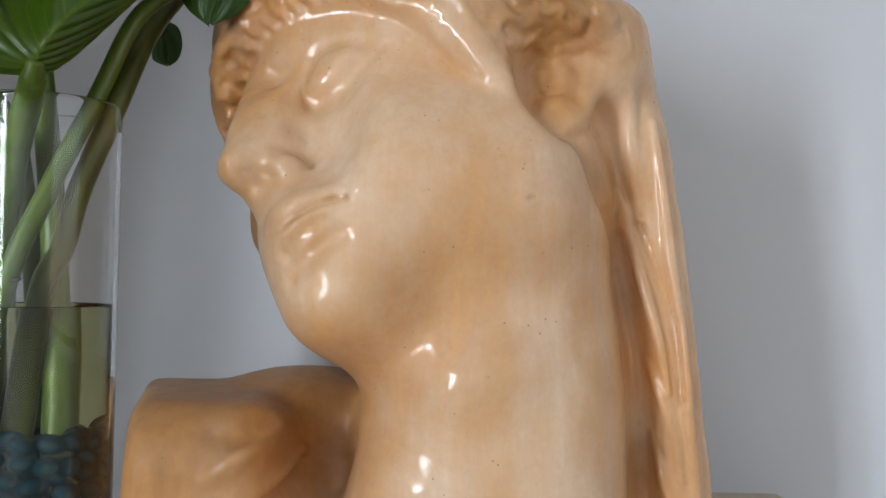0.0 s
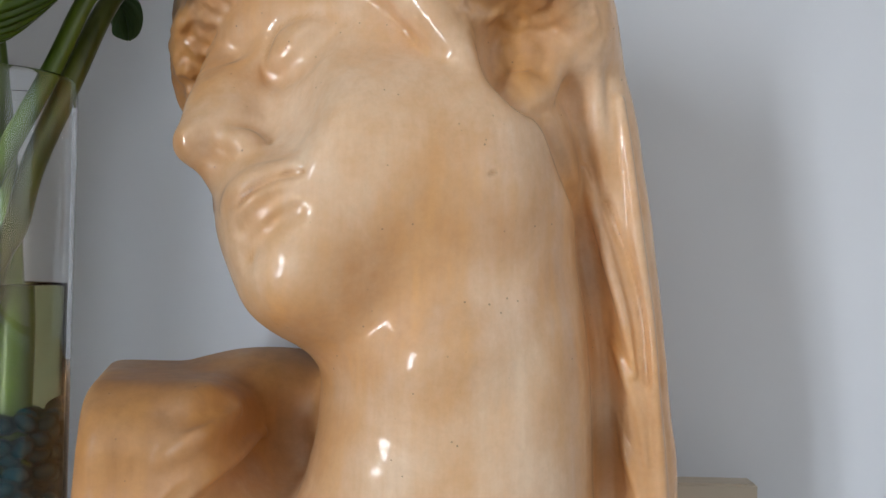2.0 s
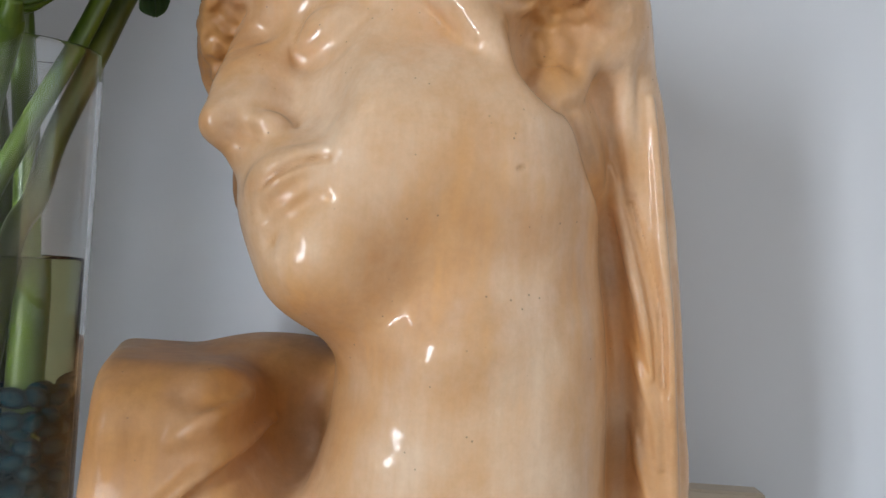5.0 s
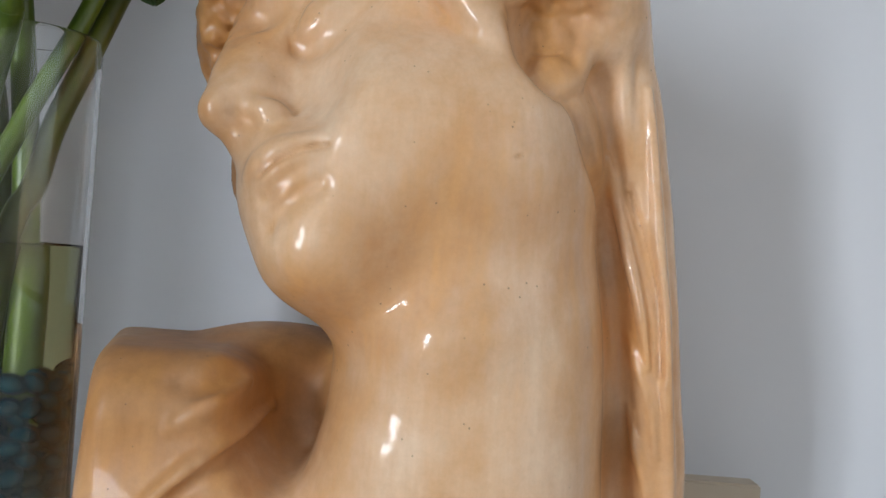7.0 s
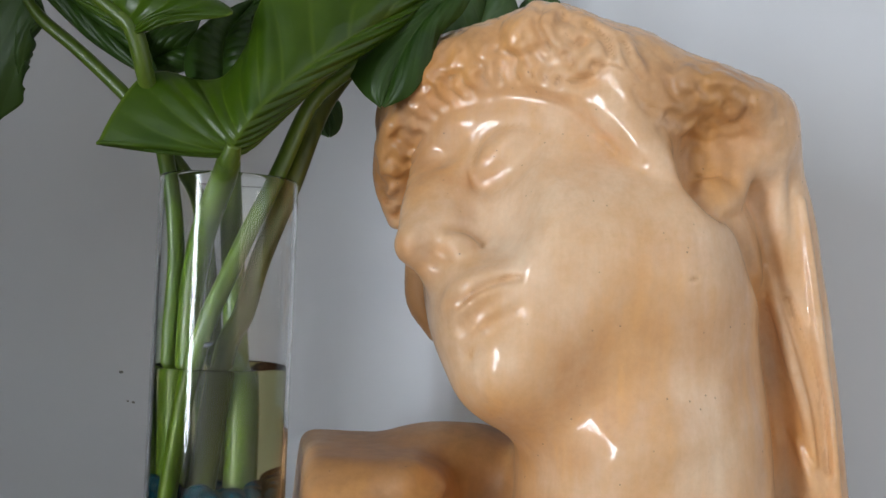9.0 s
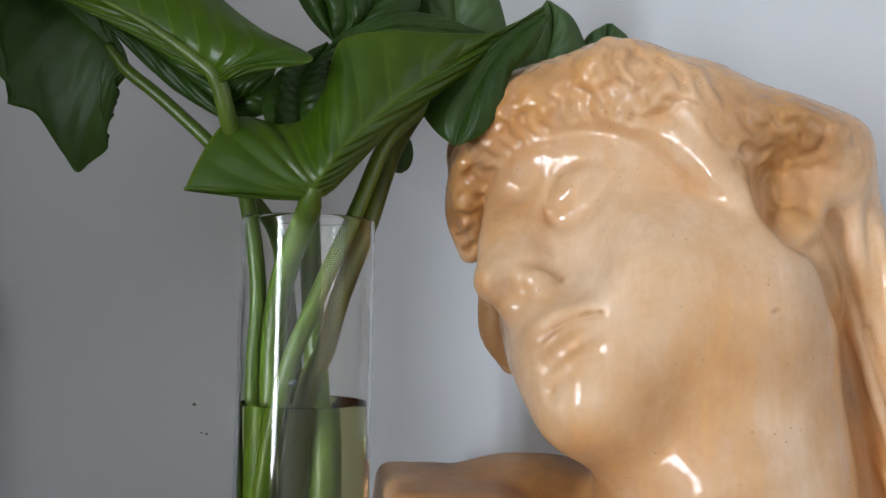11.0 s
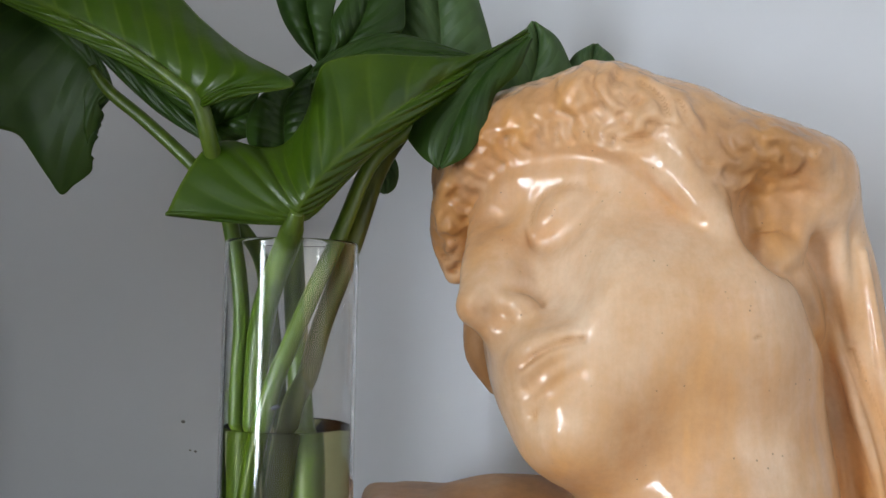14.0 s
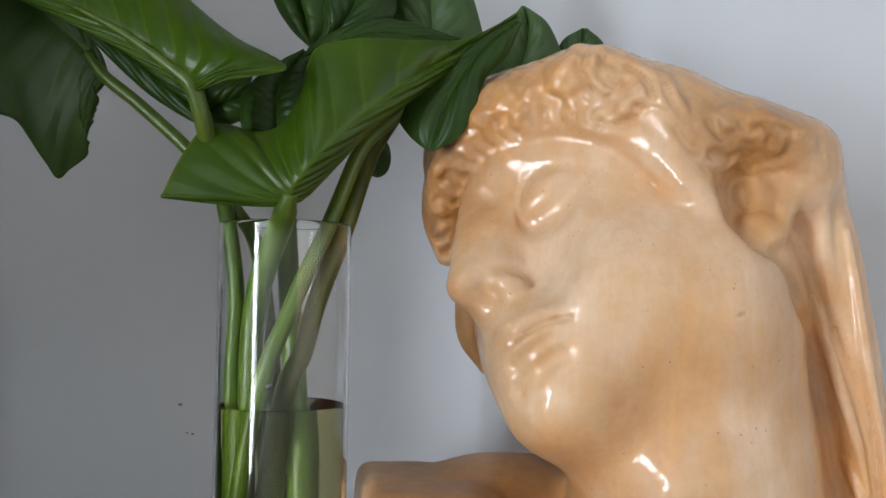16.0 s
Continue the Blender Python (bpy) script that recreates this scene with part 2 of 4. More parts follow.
# ---- the room ----
def room():
    t = 0.12
    def slab(name, lo, hi, mat, label):
        ob = link_mesh(name, box(bmesh.new(), lo, hi), mat)
        tagged(ob, label, name.split("_")[0], kind="structure")
    slab("wall_north", (WEST - t, WALL_Y, 0), (EAST + t, WALL_Y + t, CEIL), WALL_PAINT, "pale grey painted wall with a few small marks")
    slab("wall_south", (WEST - t, SOUTH - t, 0), (EAST + t, SOUTH, CEIL), ROOM_PAINT, "plain pale painted wall closing the room")
    # unseen, added to shade the north wall's left from the west window
    slab("wall_return", (-0.92, -0.105, 0), (-0.82, WALL_Y, CEIL), DARK_PAINT, "unseen dark wall added to keep window light off the north wall's left")
    slab("floor", (WEST - t, SOUTH - t, -0.1), (EAST + t, WALL_Y + t, 0), FLOOR_WOOD, "brown wooden floor of the room")
    slab("ceiling", (WEST - t, SOUTH - t, CEIL), (EAST + t, WALL_Y + t, CEIL + 0.1), CEILING_PAINT, "plain white ceiling of the room")

    def pierced(name, x0, x1, lo, hi, a0, a1, z0, z1):
        bm = bmesh.new()
        for s0, s1, h0, h1 in ((lo, a0, 0, CEIL), (a1, hi, 0, CEIL), (a0, a1, 0, z0), (a0, a1, z1, CEIL)):
            box(bm, (x0, s0, h0), (x1, s1, h1))
        tagged(link_mesh(name, bm, ROOM_PAINT), "pale painted wall with a window opening", "wall", kind="structure")
    pierced("wall_west", WEST - t, WEST, SOUTH, WALL_Y, -1.99, -1.37, 0.62, 2.22)
    pierced("wall_east", EAST, EAST + t, SOUTH, WALL_Y, -1.98, 0.28, 0.98, 2.45)

    for name, x0, a0, a1, z0, z1 in (("window_1", WEST + 0.003, -1.99, -1.37, 0.62, 2.22), ("window_2", EAST - 0.03, -1.98, 0.28, 0.98, 2.45)):
        bm = bmesh.new()
        w = 0.035
        for s0, s1, h0, h1 in ((a0, a1, z0, z0 + w), (a0, a1, z1 - w, z1), (a0, a0 + w, z0 + w, z1 - w), (a1 - w, a1, z0 + w, z1 - w),
                               ((a0 + a1) / 2 - w, (a0 + a1) / 2 + w, z0 + w, z1 - w)):
            box(bm, (x0, s0, h0), (x0 + 0.027, s1, h1))
        tagged(link_mesh(name, bm, WHITE_PAINT), "white painted window frame with a central bar", "window", kind="structure")


room()


def scuffs():
    """Small nicks in the paint of the wall."""
    for x, z, r in ((-0.445, 1.169, 0.0016), (-0.430, 1.138, 0.0012), (-0.436, 1.139, 0.0009)):
        bm = bmesh.new()
        bmesh.ops.create_icosphere(bm, subdivisions=2, radius=r)
        for v in bm.verts:
            v.co = Vector((v.co.x * 1.6 + x, v.co.y * 0.35 + WALL_Y, v.co.z + z))
        part("paint_chip", bm, CHIP, bpy.data.objects["wall_north"])


scuffs()


# ---- table ----
def table():
    root = tagged(new("console_table"), "pale painted console table against the wall", "table")
    part("tabletop", box(bmesh.new(), (-0.812, 0.36, TABLE - 0.035), (0.95, 0.892, TABLE), 0.004), TABLE_WOOD, root)
    part("apron", box(bmesh.new(), (-0.79, 0.41, TABLE - 0.13), (0.90, 0.86, TABLE - 0.035)), TABLE_WOOD, root)
    for x in (-0.79, 0.85):
        for y in (0.41, 0.81):
            part("leg", box(bmesh.new(), (x, y, 0), (x + 0.05, y + 0.05, TABLE - 0.13), 0.003), TABLE_WOOD, root)


table()


# ---- the bust, modelled like clay in a grid of distances ----
class Clay:
    def __init__(self, lo, hi, step):
        self.lo, self.step = np.array(lo, np.float32), step
        self.axes = [np.arange(lo[i], hi[i], step, dtype=np.float32) for i in range(3)]
        self.f = np.full([len(a) for a in self.axes], 0.06, np.float32)

    def region(self, lo, hi):
        sl = tuple(slice(max(0, int((lo[i] - self.lo[i]) / self.step)), max(0, int((hi[i] - self.lo[i]) / self.step) + 2)) for i in range(3))
        return sl, np.ix_(*[self.axes[i][sl[i]] for i in range(3)])

    def join(self, sl, d, k, cut=False):
        a = self.f[sl]
        if cut:
            a, d = -a, d
        h = np.maximum(k - np.abs(a - d), 0) / k
        m = np.minimum(a, d) - h * h * k * 0.25
        self.f[sl] = -m if cut else m

    def ball(self, c, r, k=0.01, turn=(0, 0, 0), cut=False):
        """An ellipsoid with half axes r, turned by degrees."""
        r = np.array((r, r, r) if isinstance(r, (int, float)) else r, np.float32)
        reach = float(max(r)) + k + 0.012
        sl, (X, Y, Z) = self.region([v - reach for v in c], [v + reach for v in c])
        R = np.array(Euler([radians(a) for a in turn]).to_matrix().transposed(), np.float32)
        x, y, z = X - c[0], Y - c[1], Z - c[2]
        q = [R[i, 0] * x + R[i, 1] * y + R[i, 2] * z for i in range(3)]
        k0 = np.sqrt(sum((q[i] / r[i]) ** 2 for i in range(3)))
        k1 = np.sqrt(sum((q[i] / r[i] ** 2) ** 2 for i in range(3))) + 1e-6
        self.join(sl, (k0 * (k0 - 1) / k1).astype(np.float32), k, cut)

    def rope(self, k, *points, cut=False, n=0):
        """A round rope through points of (place, radius)."""
        pts = spline([(*p, r) for p, r in points], n or 4 * (len(points) - 1) + 1) if len(points) > 2 else np.array([(*p, r) for p, r in points], float)
        reach = pts[:, 3].max() + k + 0.012
        lo, hi = pts[:, :3].min(0) - reach, pts[:, :3].max(0) + reach
        sl, (X, Y, Z) = self.region(lo, hi)
        d = np.full(self.f[sl].shape, 0.06, np.float32)
        o = [s.start for s in sl]
        for a, b in zip(pts, pts[1:]):
            s2, (x, y, z) = self.region(np.minimum(a, b)[:3] - reach, np.maximum(a, b)[:3] + reach)
            s3 = tuple(slice(s.start - o[i], s.stop - o[i]) for i, s in enumerate(s2))
            ab = (b - a)[:3]
            t = np.clip(((x - a[0]) * ab[0] + (y - a[1]) * ab[1] + (z - a[2]) * ab[2]) / max(1e-9, ab @ ab), 0, 1)
            e = np.sqrt((x - a[0] - t * ab[0]) ** 2 + (y - a[1] - t * ab[1]) ** 2 + (z - a[2] - t * ab[2]) ** 2) - (a[3] + t * (b[3] - a[3]))
            np.minimum(d[s3], e.astype(np.float32)[tuple(slice(0, n2) for n2 in d[s3].shape)], out=d[s3])
        self.join(sl, d, k, cut)

    def block(self, c, half, rnd, k=0.01, turn=(0, 0, 0), cut=False):
        """A box with rounded edges."""
        reach = float(np.linalg.norm(half)) + k + 0.012
        sl, (X, Y, Z) = self.region([v - reach for v in c], [v + reach for v in c])
        R = np.array(Euler([radians(a) for a in turn]).to_matrix().transposed(), np.float32)
        x, y, z = X - c[0], Y - c[1], Z - c[2]
        q = [np.abs(R[i, 0] * x + R[i, 1] * y + R[i, 2] * z) - (half[i] - rnd) for i in range(3)]
        d = np.sqrt(sum(np.maximum(v, 0) ** 2 for v in q)) + np.minimum(np.maximum(np.maximum(q[0], q[1]), q[2]), 0) - rnd
        self.join(sl, d.astype(np.float32), k, cut)

    def skin(self):
        """Vertices and faces of the zero surface (surface nets), and how hollow it is at each vertex."""
        f = self.f
        s = f < 0
        n = np.zeros([v - 1 for v in f.shape], np.int8)
        for dx in (0, 1):
            for dy in (0, 1):
                for dz in (0, 1):
                    n += s[dx:f.shape[0] - 1 + dx, dy:f.shape[1] - 1 + dy, dz:f.shape[2] - 1 + dz]
        cells = np.argwhere((n > 0) & (n < 8))
        ident = np.full(n.shape, -1, np.int32)
        ident[tuple(cells.T)] = np.arange(len(cells))
        acc, cnt = np.zeros((len(cells), 3)), np.zeros(len(cells))
        corners = [(a, b, c) for a in (0, 1) for b in (0, 1) for c in (0, 1)]
        for p in corners:
            for ax in range(3):
                if p[ax] == 0:
                    q = list(p)
                    q[ax] = 1
                    fa, fb = f[tuple((cells + p).T)], f[tuple((cells + q).T)]
                    on = (fa < 0) != (fb < 0)
                    t = np.where(on, fa / np.where(on, fa - fb, 1), 0)
                    pos = np.array(p, float)[None, :] + t[:, None] * np.array([i == ax for i in range(3)], float)[None, :]
                    acc += pos * on[:, None]
                    cnt += on
        verts = self.lo + (cells + acc / cnt[:, None]) * self.step
        faces = []
        for ax in range(3):
            lo = [slice(1, -1)] * 3
            hi = [slice(1, -1)] * 3
            lo[ax], hi[ax] = slice(0, -1), slice(1, None)
            a, b = s[tuple(lo)], s[tuple(hi)]
            e = np.argwhere(a != b)
            e = e + [0 if i == ax else 1 for i in range(3)]
            flip = s[tuple(e.T)]
            u, w = (ax + 1) % 3, (ax + 2) % 3
            quad = []
            for du, dw in ((-1, -1), (0, -1), (0, 0), (-1, 0)):
                o = e.copy()
                o[:, u] += du
                o[:, w] += dw
                quad.append(ident[tuple(o.T)])
            quad = np.stack(quad, 1)
            quad[~flip] = quad[~flip][:, ::-1]
            faces.append(quad)
        g = 3
        c = np.clip(cells, g, np.array(f.shape) - g - 2)
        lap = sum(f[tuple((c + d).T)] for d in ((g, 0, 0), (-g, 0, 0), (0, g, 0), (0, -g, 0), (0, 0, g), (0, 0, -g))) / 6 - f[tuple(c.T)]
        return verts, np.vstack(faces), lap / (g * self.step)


def spots(verts, *places):
    """Soft round patches: (place, radius, strength)."""
    w = np.zeros(len(verts))
    for p, r, s in places:
        w = np.maximum(w, s * np.exp(-(((verts - np.array(p)) * (1, 0.4, 1)) ** 2).sum(1) / (r * r)))
    return w


def bust():
    c = Clay((-0.235, 0.50, TABLE - 0.012), (0.245, 0.84, 1.50), 0.00128)

    def front(p, lift=0.0):
        """The place on the front of the clay at the x and z of p, lifted towards the room."""
        i, k = int((p[0] - c.lo[0]) / c.step), int((p[2] - c.lo[2]) / c.step)
        solid = np.nonzero(c.f[i, :, k] < 0)[0]
        y = c.axes[1][solid[0]] if len(solid) else p[1]
        return (p[0], float(y) - lift, p[2])

    def lock(r, k, *pts, lift=0.0, cut=False, ends=0.55):
        """A strand laid on the front of the clay, thin at its ends."""
        n = len(pts) - 1
        c.rope(k, *[(front(p, lift), r * (ends + (1 - ends) * math.sin(math.pi * i / n))) for i, p in enumerate(pts)], cut=cut)

    # chest and shoulder, cut off flat at the side and below
    c.block((-0.03, 0.740, 1.010), (0.185, 0.085, 0.126), 0.030)
    c.block((-0.170, 0.668, 1.060), (0.105, 0.096, 0.088), 0.042, 0.015)
    c.ball((-0.110, 0.640, 1.030), (0.095, 0.075, 0.070), 0.03)
    c.ball((-0.075, 0.712, 1.1340), (0.062, 0.050, 0.027), 0.02)
    c.block((-0.3170, 0.73, 1.10), (0.10, 0.24, 0.26), 0.002, 0.014, turn=(0, 4, 15), cut=True)
    c.ball((-0.046, 0.592, 1.102), (0.034, 0.062, 0.042), 0.022, turn=(0, -18, 0), cut=True)
    # neck
    c.rope(0.020, ((0.043, 0.652, 1.300), 0.083), ((0.055, 0.650, 1.205), 0.0890), ((0.060, 0.646, 1.150), 0.0910), ((0.063, 0.643, 1.060), 0.092), ((0.066, 0.645, 0.95), 0.100))
    c.ball((0.046, 0.600, 1.172), (0.042, 0.052, 0.026), 0.030, turn=(0, -15, 0))
    c.rope(0.030, ((0.036, 0.605, 1.140), 0.040), ((0.022, 0.606, 1.100), 0.044), ((0.006, 0.615, 1.050), 0.047), ((-0.01, 0.62, 0.95), 0.045))
    c.rope(0.020, ((-0.040, 0.585, 1.213), 0.024), ((0.006, 0.615, 1.176), 0.028))
    # skull, face, jaw, chin
    c.ball((0.0120, 0.6920, 1.3720), (0.120, 0.098, 0.096), 0.01, turn=(0, 14, 0))
    c.ball((-0.0297, 0.6500, 1.3053), (0.073, 0.076, 0.122), 0.03, turn=(-20, 6, 0))
    c.ball((0.0366, 0.6420, 1.2823), (0.090, 0.090, 0.072), 0.035, turn=(0, 18, 0))
    c.ball((0.0643, 0.6550, 1.3044), (0.050, 0.082, 0.075), 0.03)
    c.ball((-0.0355, 0.5760, 1.2188), (0.0335, 0.039, 0.031), 0.025)
    c.ball((-0.0029, 0.6220, 1.2087), (0.055, 0.055, 0.032), 0.035, turn=(0, 20, 0))
    c.ball((-0.0208, 0.5920, 1.2526), (0.050, 0.044, 0.045), 0.035)
    c.ball((-0.0068, 0.5920, 1.2933), (0.055, 0.044, 0.045), 0.035)
    c.ball((0.0997, 0.6780, 1.2980), (0.042, 0.062, 0.055), 0.03)
    # brow and forehead
    c.ball((-0.0608, 0.6680, 1.3948), (0.062, 0.050, 0.035), 0.02)
    c.rope(0.016, ((-0.1000, 0.6420, 1.3620), 0.008), ((-0.0915, 0.6330, 1.3740), 0.009), ((-0.0790, 0.6280, 1.3850), 0.009), ((-0.0593, 0.6250, 1.3920), 0.009), ((-0.0350, 0.6220, 1.3930), 0.007), ((-0.0105, 0.6140, 1.3826), 0.005))
    # eye socket, eyeball under closed lids, lid creases
    c.ball((-0.0741, 0.5700, 1.3468), (0.020, 0.020, 0.019), 0.030, cut=True)
    c.ball((-0.0585, 0.5560, 1.3232), (0.026, 0.022, 0.034), 0.030, cut=True)
    c.ball((-0.0445, 0.6155, 1.3640), (0.0320, 0.0200, 0.0170), 0.010, turn=(0, -40, 0))
    lock(0.0020, 0.009, (-0.0674, 0.6, 1.3432), (-0.0675, 0.6, 1.3597), (-0.0630, 0.6, 1.3739), (-0.0528, 0.6, 1.3817), (-0.0389, 0.6, 1.3842), (-0.0250, 0.6, 1.3828), lift=0.0016, cut=True, ends=0.3)
    lock(0.0026, 0.016, (-0.0637, 0.6, 1.3400), (-0.0499, 0.6, 1.3443), (-0.0391, 0.6, 1.3531), (-0.0276, 0.6, 1.3683), (-0.0170, 0.6, 1.3814), lift=0.0032, cut=True, ends=0.3)
    # nose
    c.ball((-0.0872, 0.6100, 1.3153), (0.024, 0.029, 0.038), 0.018, turn=(-14, 0, 0))
    c.rope(0.010, ((-0.1010, 0.6370, 1.3626), 0.011), ((-0.1030, 0.6150, 1.3392), 0.0110), ((-0.1030, 0.5930, 1.3173), 0.0115), ((-0.1020, 0.5765, 1.2990), 0.0120))
    c.rope(0.009, ((-0.1010, 0.5775, 1.2960), 0.0118), ((-0.0940, 0.5800, 1.2870), 0.0098), ((-0.0850, 0.5850, 1.2800), 0.0085))
    c.ball((-0.0860, 0.5880, 1.3035), (0.020, 0.018, 0.020), 0.012, turn=(-12, 0, 0))
    c.ball((-0.0745, 0.5825, 1.2985), (0.0165, 0.0180, 0.0112), 0.007, turn=(0, 8, 12))
    c.ball((-0.0885, 0.5560, 1.3030), (0.0050, 0.0050, 0.0080), 0.014, turn=(0, 30, 0), cut=True)
    c.ball((-0.0830, 0.5650, 1.2895), (0.0100, 0.0045, 0.0030), 0.009, turn=(0, 30, 0), cut=True)
    lock(0.0022, 0.010, (-0.0793, 0.57, 1.3113), (-0.0658, 0.57, 1.3096), (-0.0568, 0.57, 1.3006), (-0.0592, 0.57, 1.2919), (-0.0689, 0.57, 1.2858), lift=0.0020, cut=True, ends=0.3)
    c.ball((-0.0862, 0.5805, 1.2805), (0.0085, 0.0085, 0.0080), 0.008)
    # mouth: a thin rolled edge above the corner, two full lips, the hollow over the chin
    c.ball((-0.0575, 0.5900, 1.2575), (0.0300, 0.042, 0.034), 0.022)
    lock(0.0048, 0.008, (-0.0347, 0.54, 1.2812), (-0.0488, 0.54, 1.2779), (-0.0628, 0.54, 1.2720), (-0.0726, 0.54, 1.2648), (-0.0775, 0.54, 1.2569), lift=-0.0030, ends=0.2)
    lock(0.0060, 0.006, (-0.0400, 0.54, 1.2692), (-0.0483, 0.54, 1.2665), (-0.0575, 0.54, 1.2613), (-0.0657, 0.54, 1.2550), (-0.0715, 0.54, 1.2480), lift=-0.0034, ends=0.2)
    lock(0.0056, 0.006, (-0.0390, 0.54, 1.2610), (-0.0450, 0.54, 1.2575), (-0.0526, 0.54, 1.2508), (-0.0600, 0.54, 1.2440), (-0.0655, 0.54, 1.2385), lift=-0.0028, ends=0.2)
    lock(0.0019, 0.004, (-0.0318, 0.54, 1.2778), (-0.0409, 0.54, 1.2768), (-0.0487, 0.54, 1.2738), (-0.0611, 0.54, 1.2668), (-0.0690, 0.54, 1.2590), lift=0.0009, cut=True)
    lock(0.0018, 0.011, (-0.0440, 0.54, 1.2630), (-0.0497, 0.54, 1.2602), (-0.0589, 0.54, 1.2521), (-0.0665, 0.54, 1.2440), lift=0.0020, ends=0.2, cut=True)
    lock(0.0024, 0.012, (-0.0349, 0.54, 1.2549), (-0.0419, 0.54, 1.2518), (-0.0527, 0.54, 1.2447), (-0.0596, 0.54, 1.2370), (-0.0630, 0.54, 1.2280), lift=0.0022, ends=0.2, cut=True)
    # hair mass
    for p, r in (((-0.1276, 0.7000, 1.3715), (0.022, 0.05, 0.045)), ((-0.1040, 0.6750, 1.4197), (0.036, 0.05, 0.040)), ((-0.0622, 0.6680, 1.4375), (0.045, 0.055, 0.034)),
                 ((-0.0154, 0.6480, 1.4479), (0.045, 0.060, 0.033)), ((0.0307, 0.6450, 1.4300), (0.05, 0.062, 0.034)), ((0.0763, 0.6450, 1.4110), (0.05, 0.062, 0.032)),
                 ((0.1190, 0.6450, 1.4045), (0.040, 0.055, 0.022)), ((0.0479, 0.6450, 1.4056), (0.04, 0.05, 0.03))):
        c.ball(p, r, 0.02)
    # band of hair along the forehead down to the ear
    c.rope(0.006, ((-0.1297, 0.6950, 1.3250), 0.010), ((-0.1349, 0.6800, 1.3572), 0.014), ((-0.1238, 0.6550, 1.3867), 0.015), ((-0.1014, 0.6340, 1.4030), 0.013), ((-0.0637, 0.6190, 1.4160), 0.0115),
           ((-0.0317, 0.6080, 1.4190), 0.0115), ((0.0033, 0.5980, 1.4090), 0.0125), ((0.0319, 0.5910, 1.3880), 0.014), ((0.0530, 0.5860, 1.3640), 0.014), ((0.0680, 0.5860, 1.3440), 0.010), ((0.0735, 0.5850, 1.3270), 0.003))
    c.rope(0.018, ((-0.1270, 0.6750, 1.4036), 0.016), ((-0.1011, 0.6450, 1.4175), 0.017), ((-0.0646, 0.6280, 1.4269), 0.017), ((-0.0299, 0.6170, 1.4288), 0.018), ((0.0077, 0.6070, 1.4182), 0.018), ((0.0408, 0.6010, 1.4009), 0.019), ((0.0620, 0.6040, 1.3782), 0.016))
    c.rope(0.006, ((-0.1073, 0.7000, 1.2872), 0.016), ((-0.1086, 0.7050, 1.2598), 0.0135), ((-0.0959, 0.7120, 1.2349), 0.010))
    # ear
    c.ball((0.1025, 0.5880, 1.3580), (0.031, 0.026, 0.036), 0.014, cut=True)
    c.ball((0.1010, 0.6310, 1.3570), (0.0215, 0.022, 0.034), 0.010, turn=(0, 8, 0))
    c.rope(0.006, ((0.0970, 0.6270, 1.3920), 0.004), ((0.1110, 0.6230, 1.3850), 0.0055), ((0.1180, 0.6180, 1.3650), 0.0062), ((0.1168, 0.6130, 1.3450), 0.0070), ((0.1085, 0.6060, 1.3330), 0.0080), ((0.0960, 0.6000, 1.3285), 0.0085), ((0.0885, 0.6000, 1.3335), 0.0070))
    c.ball((0.0975, 0.6080, 1.3400), (0.014, 0.010, 0.012), 0.008)
    c.rope(0.006, ((0.1046, 0.6130, 1.3540), 0.0030), ((0.1060, 0.6130, 1.3640), 0.0036), ((0.1020, 0.6160, 1.3750), 0.0026))
    c.rope(0.006, ((0.0869, 0.6110, 1.3540), 0.0034), ((0.0877, 0.6120, 1.3677), 0.0030))
    lock(0.0018, 0.002, (0.0864, 0.6, 1.3544), (0.0887, 0.6, 1.3523), (0.0978, 0.6, 1.3528), (0.1027, 0.6, 1.3550), lift=0.0, cut=True)
    # drapery falling from the head
    c.ball((0.1385, 0.6520, 1.3800), (0.029, 0.045, 0.033), 0.02)
    c.rope(0.015, ((0.1430, 0.6580, 1.3780), 0.023), ((0.1560, 0.6590, 1.3383), 0.0245), ((0.1683, 0.6600, 1.2809), 0.023), ((0.1791, 0.6600, 1.2126), 0.022), ((0.1867, 0.6590, 1.1397), 0.022), ((0.1943, 0.6590, 1.0590), 0.022), ((0.182, 0.67, 0.95), 0.025))
    c.rope(0.02, ((0.1330, 0.7300, 1.3720), 0.034), ((0.14, 0.74, 1.25), 0.045), ((0.15, 0.74, 0.95), 0.05))
    c.rope(0.02, ((0.1400, 0.6780, 1.3159), 0.022), ((0.1520, 0.6770, 1.2114), 0.024), ((0.1650, 0.6780, 1.0518), 0.026), ((0.14, 0.69, 0.95), 0.026))
    # a hollow between neck and drapery, long smooth folds beside it
    lock(0.0055, 0.012, (0.1140, 0.65, 1.3190), (0.1290, 0.65, 1.2880), (0.1431, 0.65, 1.2580), (0.1560, 0.65, 1.2057), (0.1640, 0.65, 1.1529), (0.1680, 0.65, 1.0900), (0.1690, 0.65, 1.0300), lift=0.002, cut=True)
    lock(0.0055, 0.005, (0.1430, 0.64, 1.3900), (0.1500, 0.64, 1.3500), (0.1525, 0.64, 1.3250), (0.1558, 0.64, 1.3056), (0.1600, 0.64, 1.2800), lift=0.0, ends=0.2)
    lock(0.0046, 0.0045, (0.1440, 0.64, 1.2937), (0.1515, 0.64, 1.2710), (0.1632, 0.64, 1.2317), (0.1739, 0.64, 1.1903), (0.1810, 0.64, 1.1550), lift=0.0012, ends=0.3)
